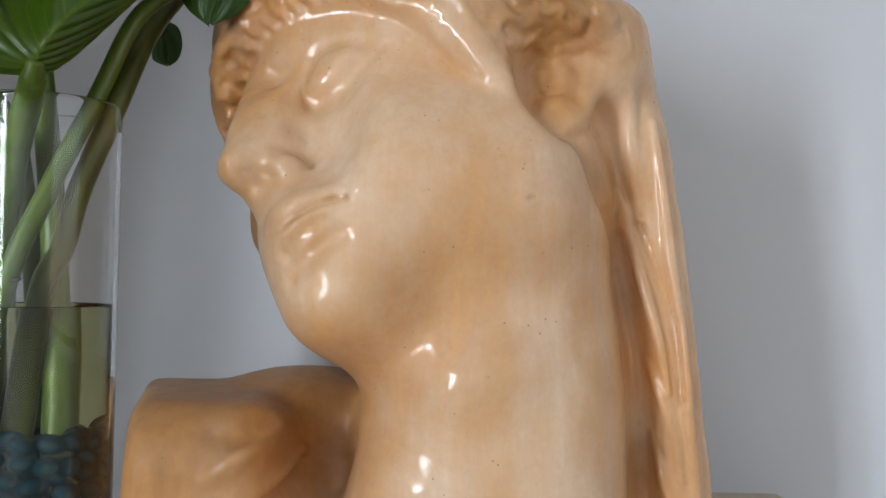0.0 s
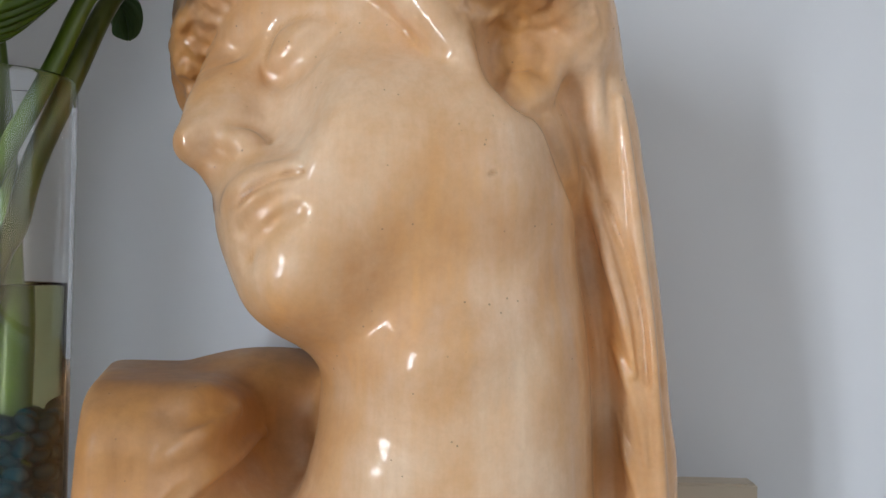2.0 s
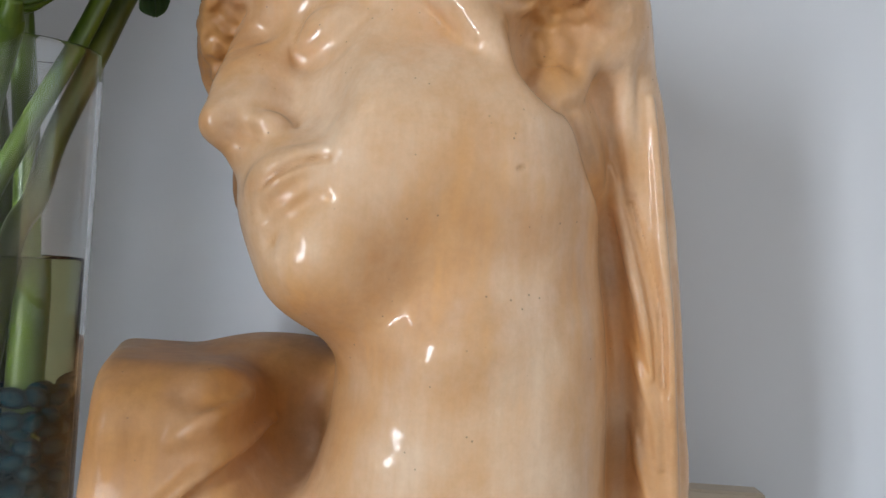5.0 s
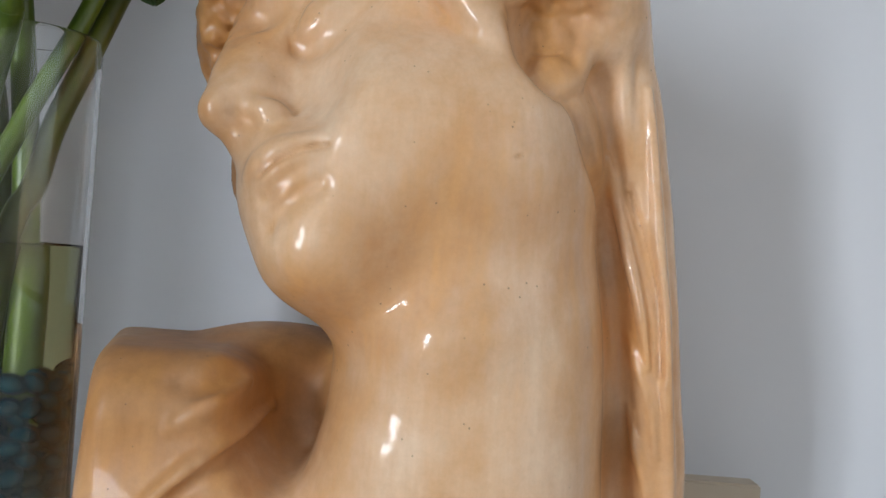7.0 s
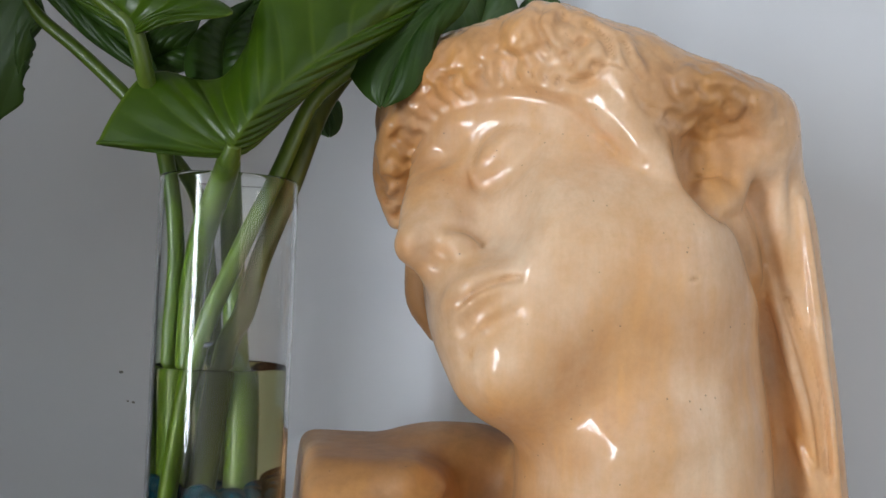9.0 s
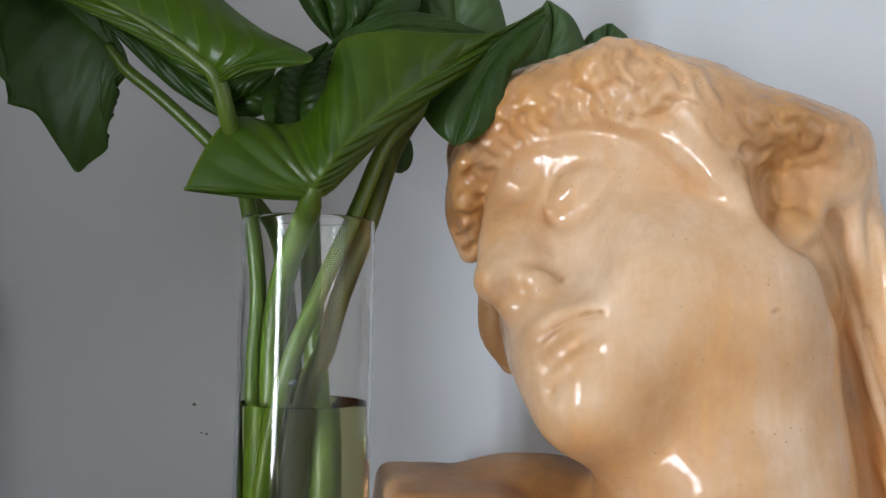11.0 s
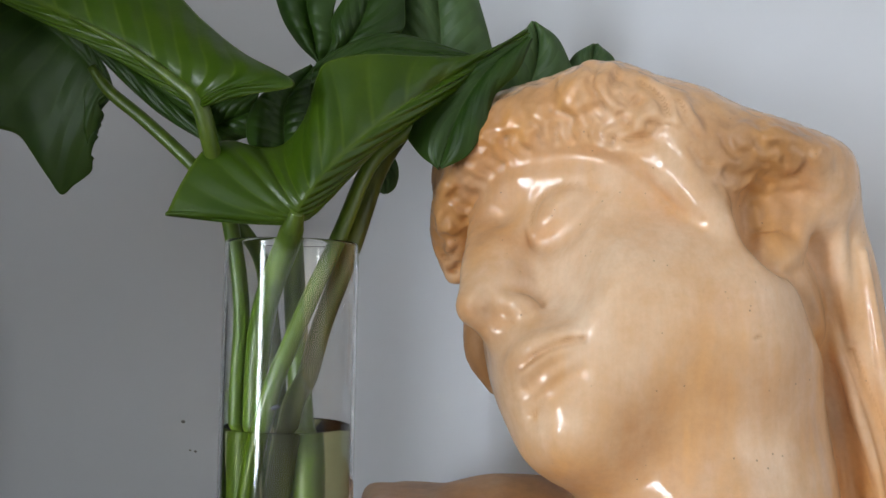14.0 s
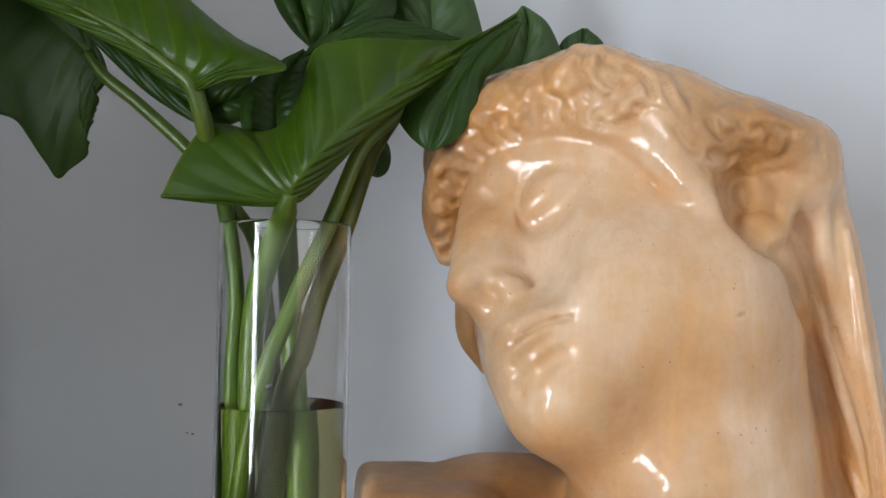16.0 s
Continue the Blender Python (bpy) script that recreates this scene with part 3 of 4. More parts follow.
    lock(0.0046, 0.0045, (0.1680, 0.64, 1.3400), (0.1736, 0.64, 1.3018), (0.1813, 0.64, 1.2453), (0.1894, 0.64, 1.1870), (0.1935, 0.64, 1.1453), (0.1991, 0.64, 1.0933), (0.2039, 0.64, 1.0422), lift=0.0012, ends=0.5)
    lock(0.0036, 0.004, (0.1678, 0.64, 1.1773), (0.1759, 0.64, 1.1526), (0.1846, 0.64, 1.1280), (0.1900, 0.64, 1.0950), lift=0.0004, ends=0.3)
    lock(0.0036, 0.004, (0.1721, 0.64, 1.1273), (0.1778, 0.64, 1.0983), (0.1854, 0.64, 1.0745), (0.1880, 0.64, 1.0450), lift=0.0004, ends=0.3)
    lock(0.0030, 0.008, (0.1600, 0.64, 1.2697), (0.1726, 0.64, 1.2322), (0.1830, 0.64, 1.1968), (0.1880, 0.64, 1.1500), lift=0.0016, cut=True)
    # curls
    for r, pts in ((0.0065, ((-0.0257, 0.6000, 1.4680), (-0.0284, 0.6000, 1.4529), (-0.0216, 0.6000, 1.4393), (-0.0109, 0.6000, 1.4351))),
                   (0.0070, ((-0.0110, 0.6000, 1.4637), (-0.0141, 0.6000, 1.4506), (-0.0038, 0.6000, 1.4399), (0.0049, 0.6000, 1.4438))),
                   (0.0060, ((-0.0291, 0.6000, 1.4365), (-0.0215, 0.6000, 1.4254), (-0.0077, 0.6000, 1.4277), (0.0041, 0.6000, 1.4211))),
                   (0.0065, ((-0.0227, 0.6000, 1.4164), (-0.0077, 0.6000, 1.4139), (0.0073, 0.6000, 1.4171), (0.0174, 0.6000, 1.4275))),
                   (0.0070, ((0.0100, 0.6000, 1.4251), (0.0237, 0.6000, 1.4234), (0.0361, 0.6000, 1.4120), (0.0437, 0.6000, 1.3992), (0.0560, 0.6000, 1.3944))),
                   (0.0070, ((0.0283, 0.6000, 1.4419), (0.0338, 0.6000, 1.4277), (0.0407, 0.6000, 1.4168))),
                   (0.0060, ((0.0041, 0.6000, 1.4565), (0.0158, 0.6000, 1.4461), (0.0198, 0.6000, 1.4319))),
                   (0.0070, ((-0.0429, 0.6000, 1.4592), (-0.0388, 0.6000, 1.4468), (-0.0419, 0.6000, 1.4325), (-0.0522, 0.6000, 1.4232))),
                   (0.0070, ((-0.0557, 0.6000, 1.4561), (-0.0621, 0.6000, 1.4447), (-0.0595, 0.6000, 1.4306), (-0.0707, 0.6000, 1.4200))),
                   (0.0070, ((-0.0710, 0.6000, 1.4506), (-0.0799, 0.6000, 1.4407), (-0.0813, 0.6000, 1.4267), (-0.0902, 0.6000, 1.4160))),
                   (0.0065, ((-0.0897, 0.6000, 1.4425), (-0.0961, 0.6000, 1.4301), (-0.0959, 0.6000, 1.4177), (-0.1039, 0.6000, 1.4070))),
                   (0.0065, ((-0.1033, 0.6000, 1.4219), (-0.1114, 0.6000, 1.4096), (-0.1079, 0.6000, 1.3972), (-0.1159, 0.6000, 1.3848))),
                   (0.0065, ((-0.1194, 0.6000, 1.3972), (-0.1275, 0.6000, 1.3865), (-0.1223, 0.6000, 1.3741), (-0.1295, 0.6000, 1.3617))),
                   (0.0060, ((-0.1316, 0.6000, 1.3877), (-0.1351, 0.6000, 1.3741), (-0.1312, 0.6000, 1.3601), (-0.1309, 0.6000, 1.3445))),
                   (0.0065, ((0.0569, 0.6000, 1.4167), (0.0652, 0.6000, 1.4047), (0.0744, 0.6000, 1.4071), (0.0819, 0.6000, 1.4007))),
                   (0.0065, ((0.0760, 0.6000, 1.4166), (0.0850, 0.6000, 1.4078), (0.0956, 0.6000, 1.4109), (0.1008, 0.6000, 1.4006))),
                   (0.0060, ((0.1054, 0.6000, 1.4109), (0.1143, 0.6000, 1.4037), (0.1112, 0.6000, 1.3927), (0.1015, 0.6000, 1.3896))),
                   (0.0055, ((0.0606, 0.6000, 1.3928), (0.0728, 0.6000, 1.3888), (0.0819, 0.6000, 1.3927), (0.0924, 0.6000, 1.3872))),
                   (0.0060, ((0.1248, 0.6000, 1.4013), (0.1298, 0.6000, 1.3895), (0.1371, 0.6000, 1.3809)))):
        soft = 0.0022 if pts[0][0] < -0.04 else 0.0
        lock(r * 1.2, 0.010, *pts, lift=-0.0030 - soft)
        if not soft and pts[0][0] < 0.12:
            lock(r * 0.5, 0.006, *[(x + 0.004, y, z - 0.0035) for x, y, z in pts], lift=0.0006, cut=True)
    edge = spline([(-0.1260, 1.3300), (-0.1190, 1.3600), (-0.1060, 1.3850), (-0.0860, 1.4020), (-0.0600, 1.4130), (-0.0300, 1.4150), (-0.0080, 1.4090)], 34)
    rng = random.Random(5)
    for x, z in edge[::2]:
        a = math.atan2(z - 1.365, x + 0.035) + rng.uniform(-0.25, 0.25)
        run = rng.uniform(0.016, 0.024)
        pts = [(x + run * f * math.cos(a + bend), 0.6, z + run * f * math.sin(a + bend)) for f, bend in ((0.0, 0.0), (0.35, 0.22), (0.7, -0.12), (1.0, 0.18))]
        lock(rng.uniform(0.0018, 0.0024), 0.007, *pts, lift=rng.uniform(0.0012, 0.0020), cut=True, ends=0.3)
    # collar bone and hollow above it
    lock(0.0075, 0.007, (-0.1300, 0.60, 1.0560), (-0.1156, 0.60, 1.0691), (-0.0976, 0.60, 1.0853), (-0.0797, 0.60, 1.1013), (-0.0700, 0.60, 1.1090), lift=0.0, ends=0.3)
    lock(0.0050, 0.008, (-0.1150, 0.60, 1.0590), (-0.1050, 0.60, 1.0680), (-0.0874, 0.60, 1.0828), (-0.0708, 0.60, 1.1020), lift=-0.0004, cut=True)
    lock(0.0055, 0.008, (-0.1180, 0.60, 1.1040), (-0.1090, 0.60, 1.1106), (-0.0945, 0.60, 1.1210), (-0.0800, 0.60, 1.1310), lift=-0.0012, ends=0.2)
    lock(0.0055, 0.014, (-0.1130, 0.60, 1.1330), (-0.0980, 0.60, 1.1340), (-0.0840, 0.60, 1.1390), lift=0.0020, cut=True)
    # old scratch on the cheek
    lock(0.0016, 0.001, (0.0750, 0.5570, 1.2788), (0.0784, 0.5570, 1.2806), (0.0815, 0.5570, 1.2817), lift=0.0012, cut=True)
    # flat underside
    c.f[:, :, c.axes[2] < TABLE] = 0.01

    v, faces, lap = c.skin()
    v[:, 2] = np.maximum(v[:, 2], TABLE)
    # uneven surface of a hand-made cast, lumpier in the hair
    hair = spots(v, ((-0.1007, 0.6400, 1.4207), 0.05, 1.0), ((-0.1302, 0.6700, 1.3649), 0.04, 1.0), ((-0.0565, 0.6200, 1.4374), 0.045, 1.0), ((-0.0170, 0.6000, 1.4446), 0.05, 1.0), ((0.0262, 0.6000, 1.4295), 0.05, 0.8), ((0.0804, 0.6000, 1.4010), 0.045, 1.0), ((0.1168, 0.6100, 1.4018), 0.035, 0.8))
    hair *= 1 - spots(v, ((-0.0584, 0.6100, 1.3822), 0.045, 1.0), ((0.0008, 0.5900, 1.3529), 0.055, 1.0))
    g = (v - c.lo) / c.step
    gi = np.clip(g.astype(int), 2, np.array(c.f.shape) - 4)
    nrm = np.stack([c.f[tuple((gi + [2 * (i == a) for i in range(3)]).T)] - c.f[tuple((gi - [2 * (i == a) for i in range(3)]).T)] for a in range(3)], 1)
    nrm /= np.linalg.norm(nrm, axis=1, keepdims=True) + 1e-9

    def ripple(q, f):
        w = q + 0.35 / f * np.sin(q[:, [1, 2, 0]] * f * 0.9 + 1.3)
        return np.sin(w[:, 0] * f + 0.4) * np.sin(w[:, 1] * f * 1.1 + 2.0) * np.sin(w[:, 2] * f * 0.93 + 4.1)
    bumps = 0.00035 * ripple(v, 105) + 0.00010 * ripple(v + 3.1, 260) + hair * (0.0012 * ripple(v, 300) + 0.00035 * ripple(v + 1.7, 620))
    v = v + nrm * bumps[:, None]
    v[:, 2] = np.maximum(v[:, 2], TABLE)
    me = bpy.data.meshes.new("bust")
    me.from_pydata(v.tolist(), [], faces.tolist())
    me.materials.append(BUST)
    me.polygons.foreach_set("use_smooth", [True] * len(me.polygons))
    # amber wash rubbed into hair, folds and shoulder, plus painted shade under the jaw
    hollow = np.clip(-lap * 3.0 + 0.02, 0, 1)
    wash_and_shade = spots(v, ((-0.1028, 0.6400, 1.4206), 0.055, 1.0), ((-0.1326, 0.6700, 1.3692), 0.05, 1.1), ((-0.0526, 0.6200, 1.4416), 0.04, 0.6), ((0.0939, 0.6100, 1.3974), 0.05, 0.8), ((0.0987, 0.6100, 1.3582), 0.035, 0.7), ((-0.0132, 0.6000, 1.4487), 0.06, 0.4),
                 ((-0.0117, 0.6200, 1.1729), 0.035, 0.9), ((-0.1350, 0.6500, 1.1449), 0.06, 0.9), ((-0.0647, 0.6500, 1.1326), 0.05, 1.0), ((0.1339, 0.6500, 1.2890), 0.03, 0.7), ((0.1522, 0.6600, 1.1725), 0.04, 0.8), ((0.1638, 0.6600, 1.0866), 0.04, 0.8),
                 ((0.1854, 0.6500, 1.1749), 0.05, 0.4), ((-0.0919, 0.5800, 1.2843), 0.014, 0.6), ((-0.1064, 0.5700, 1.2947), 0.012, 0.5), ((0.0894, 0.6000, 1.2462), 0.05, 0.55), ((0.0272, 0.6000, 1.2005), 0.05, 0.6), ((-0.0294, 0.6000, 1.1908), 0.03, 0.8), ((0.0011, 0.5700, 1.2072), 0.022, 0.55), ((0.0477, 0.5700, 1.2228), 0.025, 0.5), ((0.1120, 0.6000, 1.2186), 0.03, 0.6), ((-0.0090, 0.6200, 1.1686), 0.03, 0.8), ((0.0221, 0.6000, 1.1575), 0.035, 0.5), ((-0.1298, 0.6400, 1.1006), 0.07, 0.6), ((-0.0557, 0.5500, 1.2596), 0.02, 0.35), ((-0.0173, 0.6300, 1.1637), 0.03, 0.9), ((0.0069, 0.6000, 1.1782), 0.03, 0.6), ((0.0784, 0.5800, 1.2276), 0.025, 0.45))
    # the first five spots tint in the shadow band below the jaw
    wash_and_shade = np.maximum(wash_and_shade, spots(v, ((-0.0033, 0.550, 1.2300), 0.022, 0.50), ((0.0239, 0.550, 1.2405), 0.024, 0.50), ((0.0550, 0.555, 1.2494), 0.026, 0.50), ((0.0914, 0.570, 1.2588), 0.028, 0.45), ((0.1223, 0.600, 1.2458), 0.020, 0.40), ((-0.0134, 0.600, 1.1726), 0.022, 0.85), ((0.0109, 0.570, 1.1637), 0.022, 0.60), ((-0.0069, 0.600, 1.1316), 0.025, 0.55), ((0.0404, 0.560, 1.1496), 0.020, 0.35), ((0.0625, 0.550, 1.1805), 0.025, 0.30), ((-0.0439, 0.560, 1.1933), 0.020, 0.60), ((0.1106, 0.580, 1.1433), 0.025, 0.30), ((-0.0716, 0.550, 1.2587), 0.012, 0.50), ((-0.0599, 0.540, 1.2627), 0.010, 0.45), ((-0.0565, 0.600, 1.3604), 0.012, 0.50), ((-0.0631, 0.600, 1.3446), 0.014, 0.60), ((-0.1067, 0.570, 1.2951), 0.010, 0.60)))
    wash_and_shade = np.maximum(wash_and_shade, spots(v, ((-0.150, 0.60, 1.105), 0.06, 1.0), ((-0.090, 0.63, 1.120), 0.05, 1.0), ((-0.120, 0.60, 1.050), 0.06, 0.8)))
    umber_and_shade = spots(v, ((0.0747, 0.6000, 1.4029), 0.032, 0.8), ((0.1068, 0.6000, 1.4054), 0.026, 0.8), ((0.0906, 0.6100, 1.3776), 0.026, 0.6), ((0.0496, 0.6000, 1.4141), 0.02, 0.4), ((-0.0733, 0.6200, 1.4495), 0.012, 0.6), ((-0.1352, 0.6700, 1.3780), 0.04, 0.65), ((-0.1128, 0.6500, 1.4314), 0.03, 0.4), ((-0.0712, 0.6600, 1.1466), 0.045, 0.75), ((-0.1265, 0.6600, 1.1500), 0.04, 0.7), ((-0.1738, 0.6500, 1.1450), 0.03, 0.6), ((-0.0457, 0.6600, 1.1085), 0.04, 0.9), ((-0.1341, 0.6500, 1.1256), 0.06, 0.5),
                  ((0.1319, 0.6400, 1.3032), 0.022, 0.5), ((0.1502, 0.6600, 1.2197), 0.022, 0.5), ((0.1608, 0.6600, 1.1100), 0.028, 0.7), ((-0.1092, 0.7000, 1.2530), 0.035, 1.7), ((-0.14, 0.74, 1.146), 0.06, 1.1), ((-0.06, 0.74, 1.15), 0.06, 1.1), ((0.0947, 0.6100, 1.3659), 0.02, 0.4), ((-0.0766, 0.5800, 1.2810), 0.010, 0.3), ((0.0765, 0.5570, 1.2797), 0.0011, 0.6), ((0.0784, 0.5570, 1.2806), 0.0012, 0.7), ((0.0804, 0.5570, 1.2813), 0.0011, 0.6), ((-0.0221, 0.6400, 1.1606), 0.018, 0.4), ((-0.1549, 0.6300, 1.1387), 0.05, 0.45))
    # its last two spots deepen that painted jaw shadow
    umber_and_shade = np.maximum(umber_and_shade, spots(v, ((0.100, 0.61, 1.362), 0.026, 0.55), ((0.118, 0.63, 1.300), 0.020, 0.5), ((-0.105, 0.705, 1.26), 0.05, 1.6), ((-0.1233, 0.640, 1.1401), 0.050, 0.80), ((-0.0690, 0.660, 1.1322), 0.045, 0.70), ((-0.1391, 0.600, 1.1228), 0.050, 0.75), ((-0.0907, 0.680, 1.1530), 0.050, 0.60), ((-0.0513, 0.660, 1.1169), 0.030, 0.60), ((-0.1618, 0.620, 1.1407), 0.040, 0.80), ((-0.1072, 0.600, 1.1023), 0.050, 0.40), ((0.0112, 0.540, 1.2262), 0.030, 0.16), ((0.0586, 0.550, 1.2427), 0.035, 0.16)))
    # both masks also rise with how hollow the surface is
    wash_and_shade = np.maximum(wash_and_shade, hollow * 0.8)
    umber_and_shade = np.maximum(umber_and_shade, np.clip(-lap * 3.0 - 0.25, 0, 0.7))
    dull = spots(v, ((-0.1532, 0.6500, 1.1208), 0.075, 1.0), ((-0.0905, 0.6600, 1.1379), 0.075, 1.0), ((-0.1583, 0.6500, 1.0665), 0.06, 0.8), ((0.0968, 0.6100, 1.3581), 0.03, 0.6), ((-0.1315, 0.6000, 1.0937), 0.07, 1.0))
    for name, val in (("wash_and_shade", wash_and_shade), ("umber_and_shade", umber_and_shade), ("dull", dull)):
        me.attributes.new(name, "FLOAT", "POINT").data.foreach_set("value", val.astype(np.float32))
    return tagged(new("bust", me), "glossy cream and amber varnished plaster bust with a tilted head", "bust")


bust()


# ---- vase ----
VX, VY, VR, RIM, WATERLINE = -0.242, 0.612, 0.0490, 1.3425, 1.2080


def vase():
    z0 = TABLE
    bm = lathe(bmesh.new(), [(0, z0), (VR - 0.003, z0), (VR, z0 + 0.003), (VR, z0 + 0.0045), (VR, RIM - 0.003), (VR, RIM - 0.0012), (VR - 0.0012, RIM), (VR - 0.0022, RIM), (VR - 0.003, RIM - 0.001), (VR - 0.003, RIM - 0.003), (VR - 0.003, z0 + 0.014),
                             (VR - 0.003, z0 + 0.012), (VR - 0.006, z0 + 0.009), (0, z0 + 0.009)], 128)
    ob = link_mesh("glass_vase", bm, GLASS, smooth=True)
    ob.location = (VX, VY, 0)
    ob.visible_shadow = False
    tagged(ob, "tall clear glass cylinder vase on the table", "vase")
    bm = lathe(bmesh.new(), [(0, z0 + 0.0094), (VR - 0.0066, z0 + 0.0094), (VR - 0.0034, z0 + 0.0125), (VR - 0.0034, z0 + 0.014), (VR - 0.0034, WATERLINE - 0.0015), (VR - 0.0034, WATERLINE + 0.0008), (VR - 0.0044, WATERLINE), (VR - 0.006, WATERLINE - 0.0002), (0, WATERLINE - 0.0002)], 128)
    w = link_mesh("vase_water", bm, WATER, smooth=True)
    w.location = (VX, VY, 0)
    w.visible_shadow = False
    tagged(w, "slightly cloudy water standing in the vase", "water")


vase()


# ---- leaves ----
def leaf(name, label, mat, spine=None, left=None, right=None, belly=0.006, veins=9, stem=None, stem_mat=None, wave=0.0, slope=2.4, relief=0.0005):
    root = tagged(new(name), label, "leaf", group="cut leaves in the vase")
    if spine:
        nu, nv = 120, 30
        S, A, B = spline(spine, nu), spline(left, nu), spline(right, nu)
        vs = np.linspace(-1, 1, 2 * nv + 1)
        P = np.zeros((nu, 2 * nv + 1, 3))
        for j, v in enumerate(vs):
            e = A if v < 0 else B
            P[:, j] = S + (e - S) * abs(v)
        du, dv = np.gradient(P, axis=0), np.gradient(P, axis=1)
        nrm = np.cross(du, dv)
        nrm /= np.linalg.norm(nrm, axis=2, keepdims=True) + 1e-9
        nrm[nrm[:, :, 1] > 0] *= -1
        u = np.linspace(0, 1, nu)[:, None]
        av = np.abs(vs)[None, :]
        phase = (u * veins - av * slope) % 1.0
        mid = np.exp(-(av / 0.05) ** 2) * (1 - u * 0.7)
        puff = np.sin(np.pi * phase) * np.clip(av * 4, 0, 1) * np.clip((1.05 - av) * 2.5, 0, 1)
        disp = belly * 4 * av * (1 - av) * np.sin(np.pi * np.clip(u, 0.02, 0.98)) ** 0.5 + relief * puff - 0.0012 * mid
        disp = disp + wave * np.sin(u * 17 + np.sign(vs)[None, :] * 1.1) * av ** 2
        P = P + nrm * disp[:, :, None]
        m = 2 * nv + 1
        idx = np.arange(nu * m).reshape(nu, m)
        quads = np.stack([idx[:-1, :-1], idx[1:, :-1], idx[1:, 1:], idx[:-1, 1:]], -1).reshape(-1, 4)
        me = bpy.data.meshes.new("blade")
        me.from_pydata(P.reshape(-1, 3).tolist(), [], quads.tolist())
        me.materials.append(mat)
        me.polygons.foreach_set("use_smooth", [True] * len(me.polygons))
        rim = np.clip((np.broadcast_to(av, phase.shape) - 0.965) / 0.03, 0, 1)
        for key, val in (("phase", u * veins - av * slope + 8.0), ("across", np.broadcast_to(av, rim.shape)), ("rim", rim)):
            me.attributes.new(key, "FLOAT", "POINT").data.foreach_set("value", np.ascontiguousarray(val, np.float32).ravel())
        ob = new("blade", me)
        ob.parent = root
        sol = ob.modifiers.new("thickness", "SOLIDIFY")
        sol.thickness, sol.offset = 0.0009, 0.0
    if stem:
        part("stem", stalk(bmesh.new(), stem), stem_mat or STALK, root, smooth=True)
    return root


leaf("arum_leaf", "large yellowish green arum leaf with a curled wavy edge", LEAF_LIGHT,
     [(-0.2269, 0.5610, 1.3519), (-0.2260, 0.5590, 1.3530), (-0.2247, 0.5570, 1.3547), (-0.2222, 0.5550, 1.3585), (-0.2159, 0.5540, 1.3693), (-0.1988, 0.5600, 1.3929), (-0.1601, 0.5850, 1.4346), (-0.1148, 0.6200, 1.4739), (-0.0725, 0.6450, 1.5074)],
     [(-0.2293, 0.5610, 1.3523), (-0.2600, 0.5530, 1.3534), (-0.2899, 0.5460, 1.3541), (-0.3069, 0.5410, 1.3559), (-0.3074, 0.5410, 1.3575), (-0.3006, 0.5480, 1.3806), (-0.2909, 0.5600, 1.4036), (-0.2788, 0.5720, 1.4113), (-0.2594, 0.5840, 1.4075), (-0.2404, 0.5840, 1.4103), (-0.2246, 0.5780, 1.4285),
      (-0.2171, 0.5750, 1.4556), (-0.2087, 0.5770, 1.4684), (-0.1815, 0.5850, 1.4750), (-0.1464, 0.6000, 1.4768), (-0.1149, 0.6200, 1.4821), (-0.0902, 0.6350, 1.4959), (-0.0725, 0.6450, 1.5101)],
     [(-0.2240, 0.5620, 1.3517), (-0.2216, 0.5680, 1.3534), (-0.2151, 0.5800, 1.3626), (-0.1931, 0.5900, 1.3905), (-0.1663, 0.6000, 1.4182), (-0.1309, 0.6150, 1.4493), (-0.0988, 0.6350, 1.4864), (-0.0699, 0.6480, 1.5073)],
     belly=0.003, veins=17, slope=1.0, wave=0.0012, relief=0.0014, stem=[((-0.2228, 0.5570, 1.3594), 0.0050), ((-0.2274, 0.5630, 1.3505), 0.0075), ((-0.2320, 0.5700, 1.3415), 0.0085), ((-0.2583, 0.6000, 1.2908), 0.0090), ((-0.2650, 0.6060, 1.2219), 0.0090), ((-0.262, 0.610, 1.06), 0.0095)])
leaf("arum_leaf", "glossy green arum leaf with a thick pale midrib", LEAF_LIGHT,
     [(-0.2894, 0.5450, 1.4310), (-0.2924, 0.5450, 1.4350), (-0.3093, 0.5450, 1.4496), (-0.3459, 0.5500, 1.4737), (-0.3923, 0.5550, 1.4969), (-0.4449, 0.5600, 1.5210), (-0.5176, 0.5700, 1.5551)],
     [(-0.2877, 0.5460, 1.4304), (-0.2543, 0.5400, 1.4358), (-0.2235, 0.5450, 1.4444), (-0.2679, 0.5650, 1.4719), (-0.3041, 0.5800, 1.5005), (-0.3449, 0.5900, 1.5373), (-0.4158, 0.6000, 1.5770), (-0.5253, 0.5800, 1.5638)],
     [(-0.2914, 0.5460, 1.4305), (-0.3181, 0.5560, 1.4484), (-0.3536, 0.5620, 1.4719), (-0.3974, 0.5650, 1.4913), (-0.4508, 0.5700, 1.5160), (-0.5248, 0.5800, 1.5548)],
     belly=0.008, veins=10, slope=4.0, relief=0.0012, stem=[((-0.3906, 0.5520, 1.4967), 0.0012), ((-0.3444, 0.5470, 1.4720), 0.0028), ((-0.3008, 0.5450, 1.4415), 0.0048), ((-0.2901, 0.5480, 1.4293), 0.0062), ((-0.2854, 0.5600, 1.4003), 0.0060), ((-0.2847, 0.5950, 1.3576), 0.0060), ((-0.2773, 0.6050, 1.2905), 0.0062), ((-0.2819, 0.6120, 1.2111), 0.0065), ((-0.275, 0.615, 1.07), 0.007)])
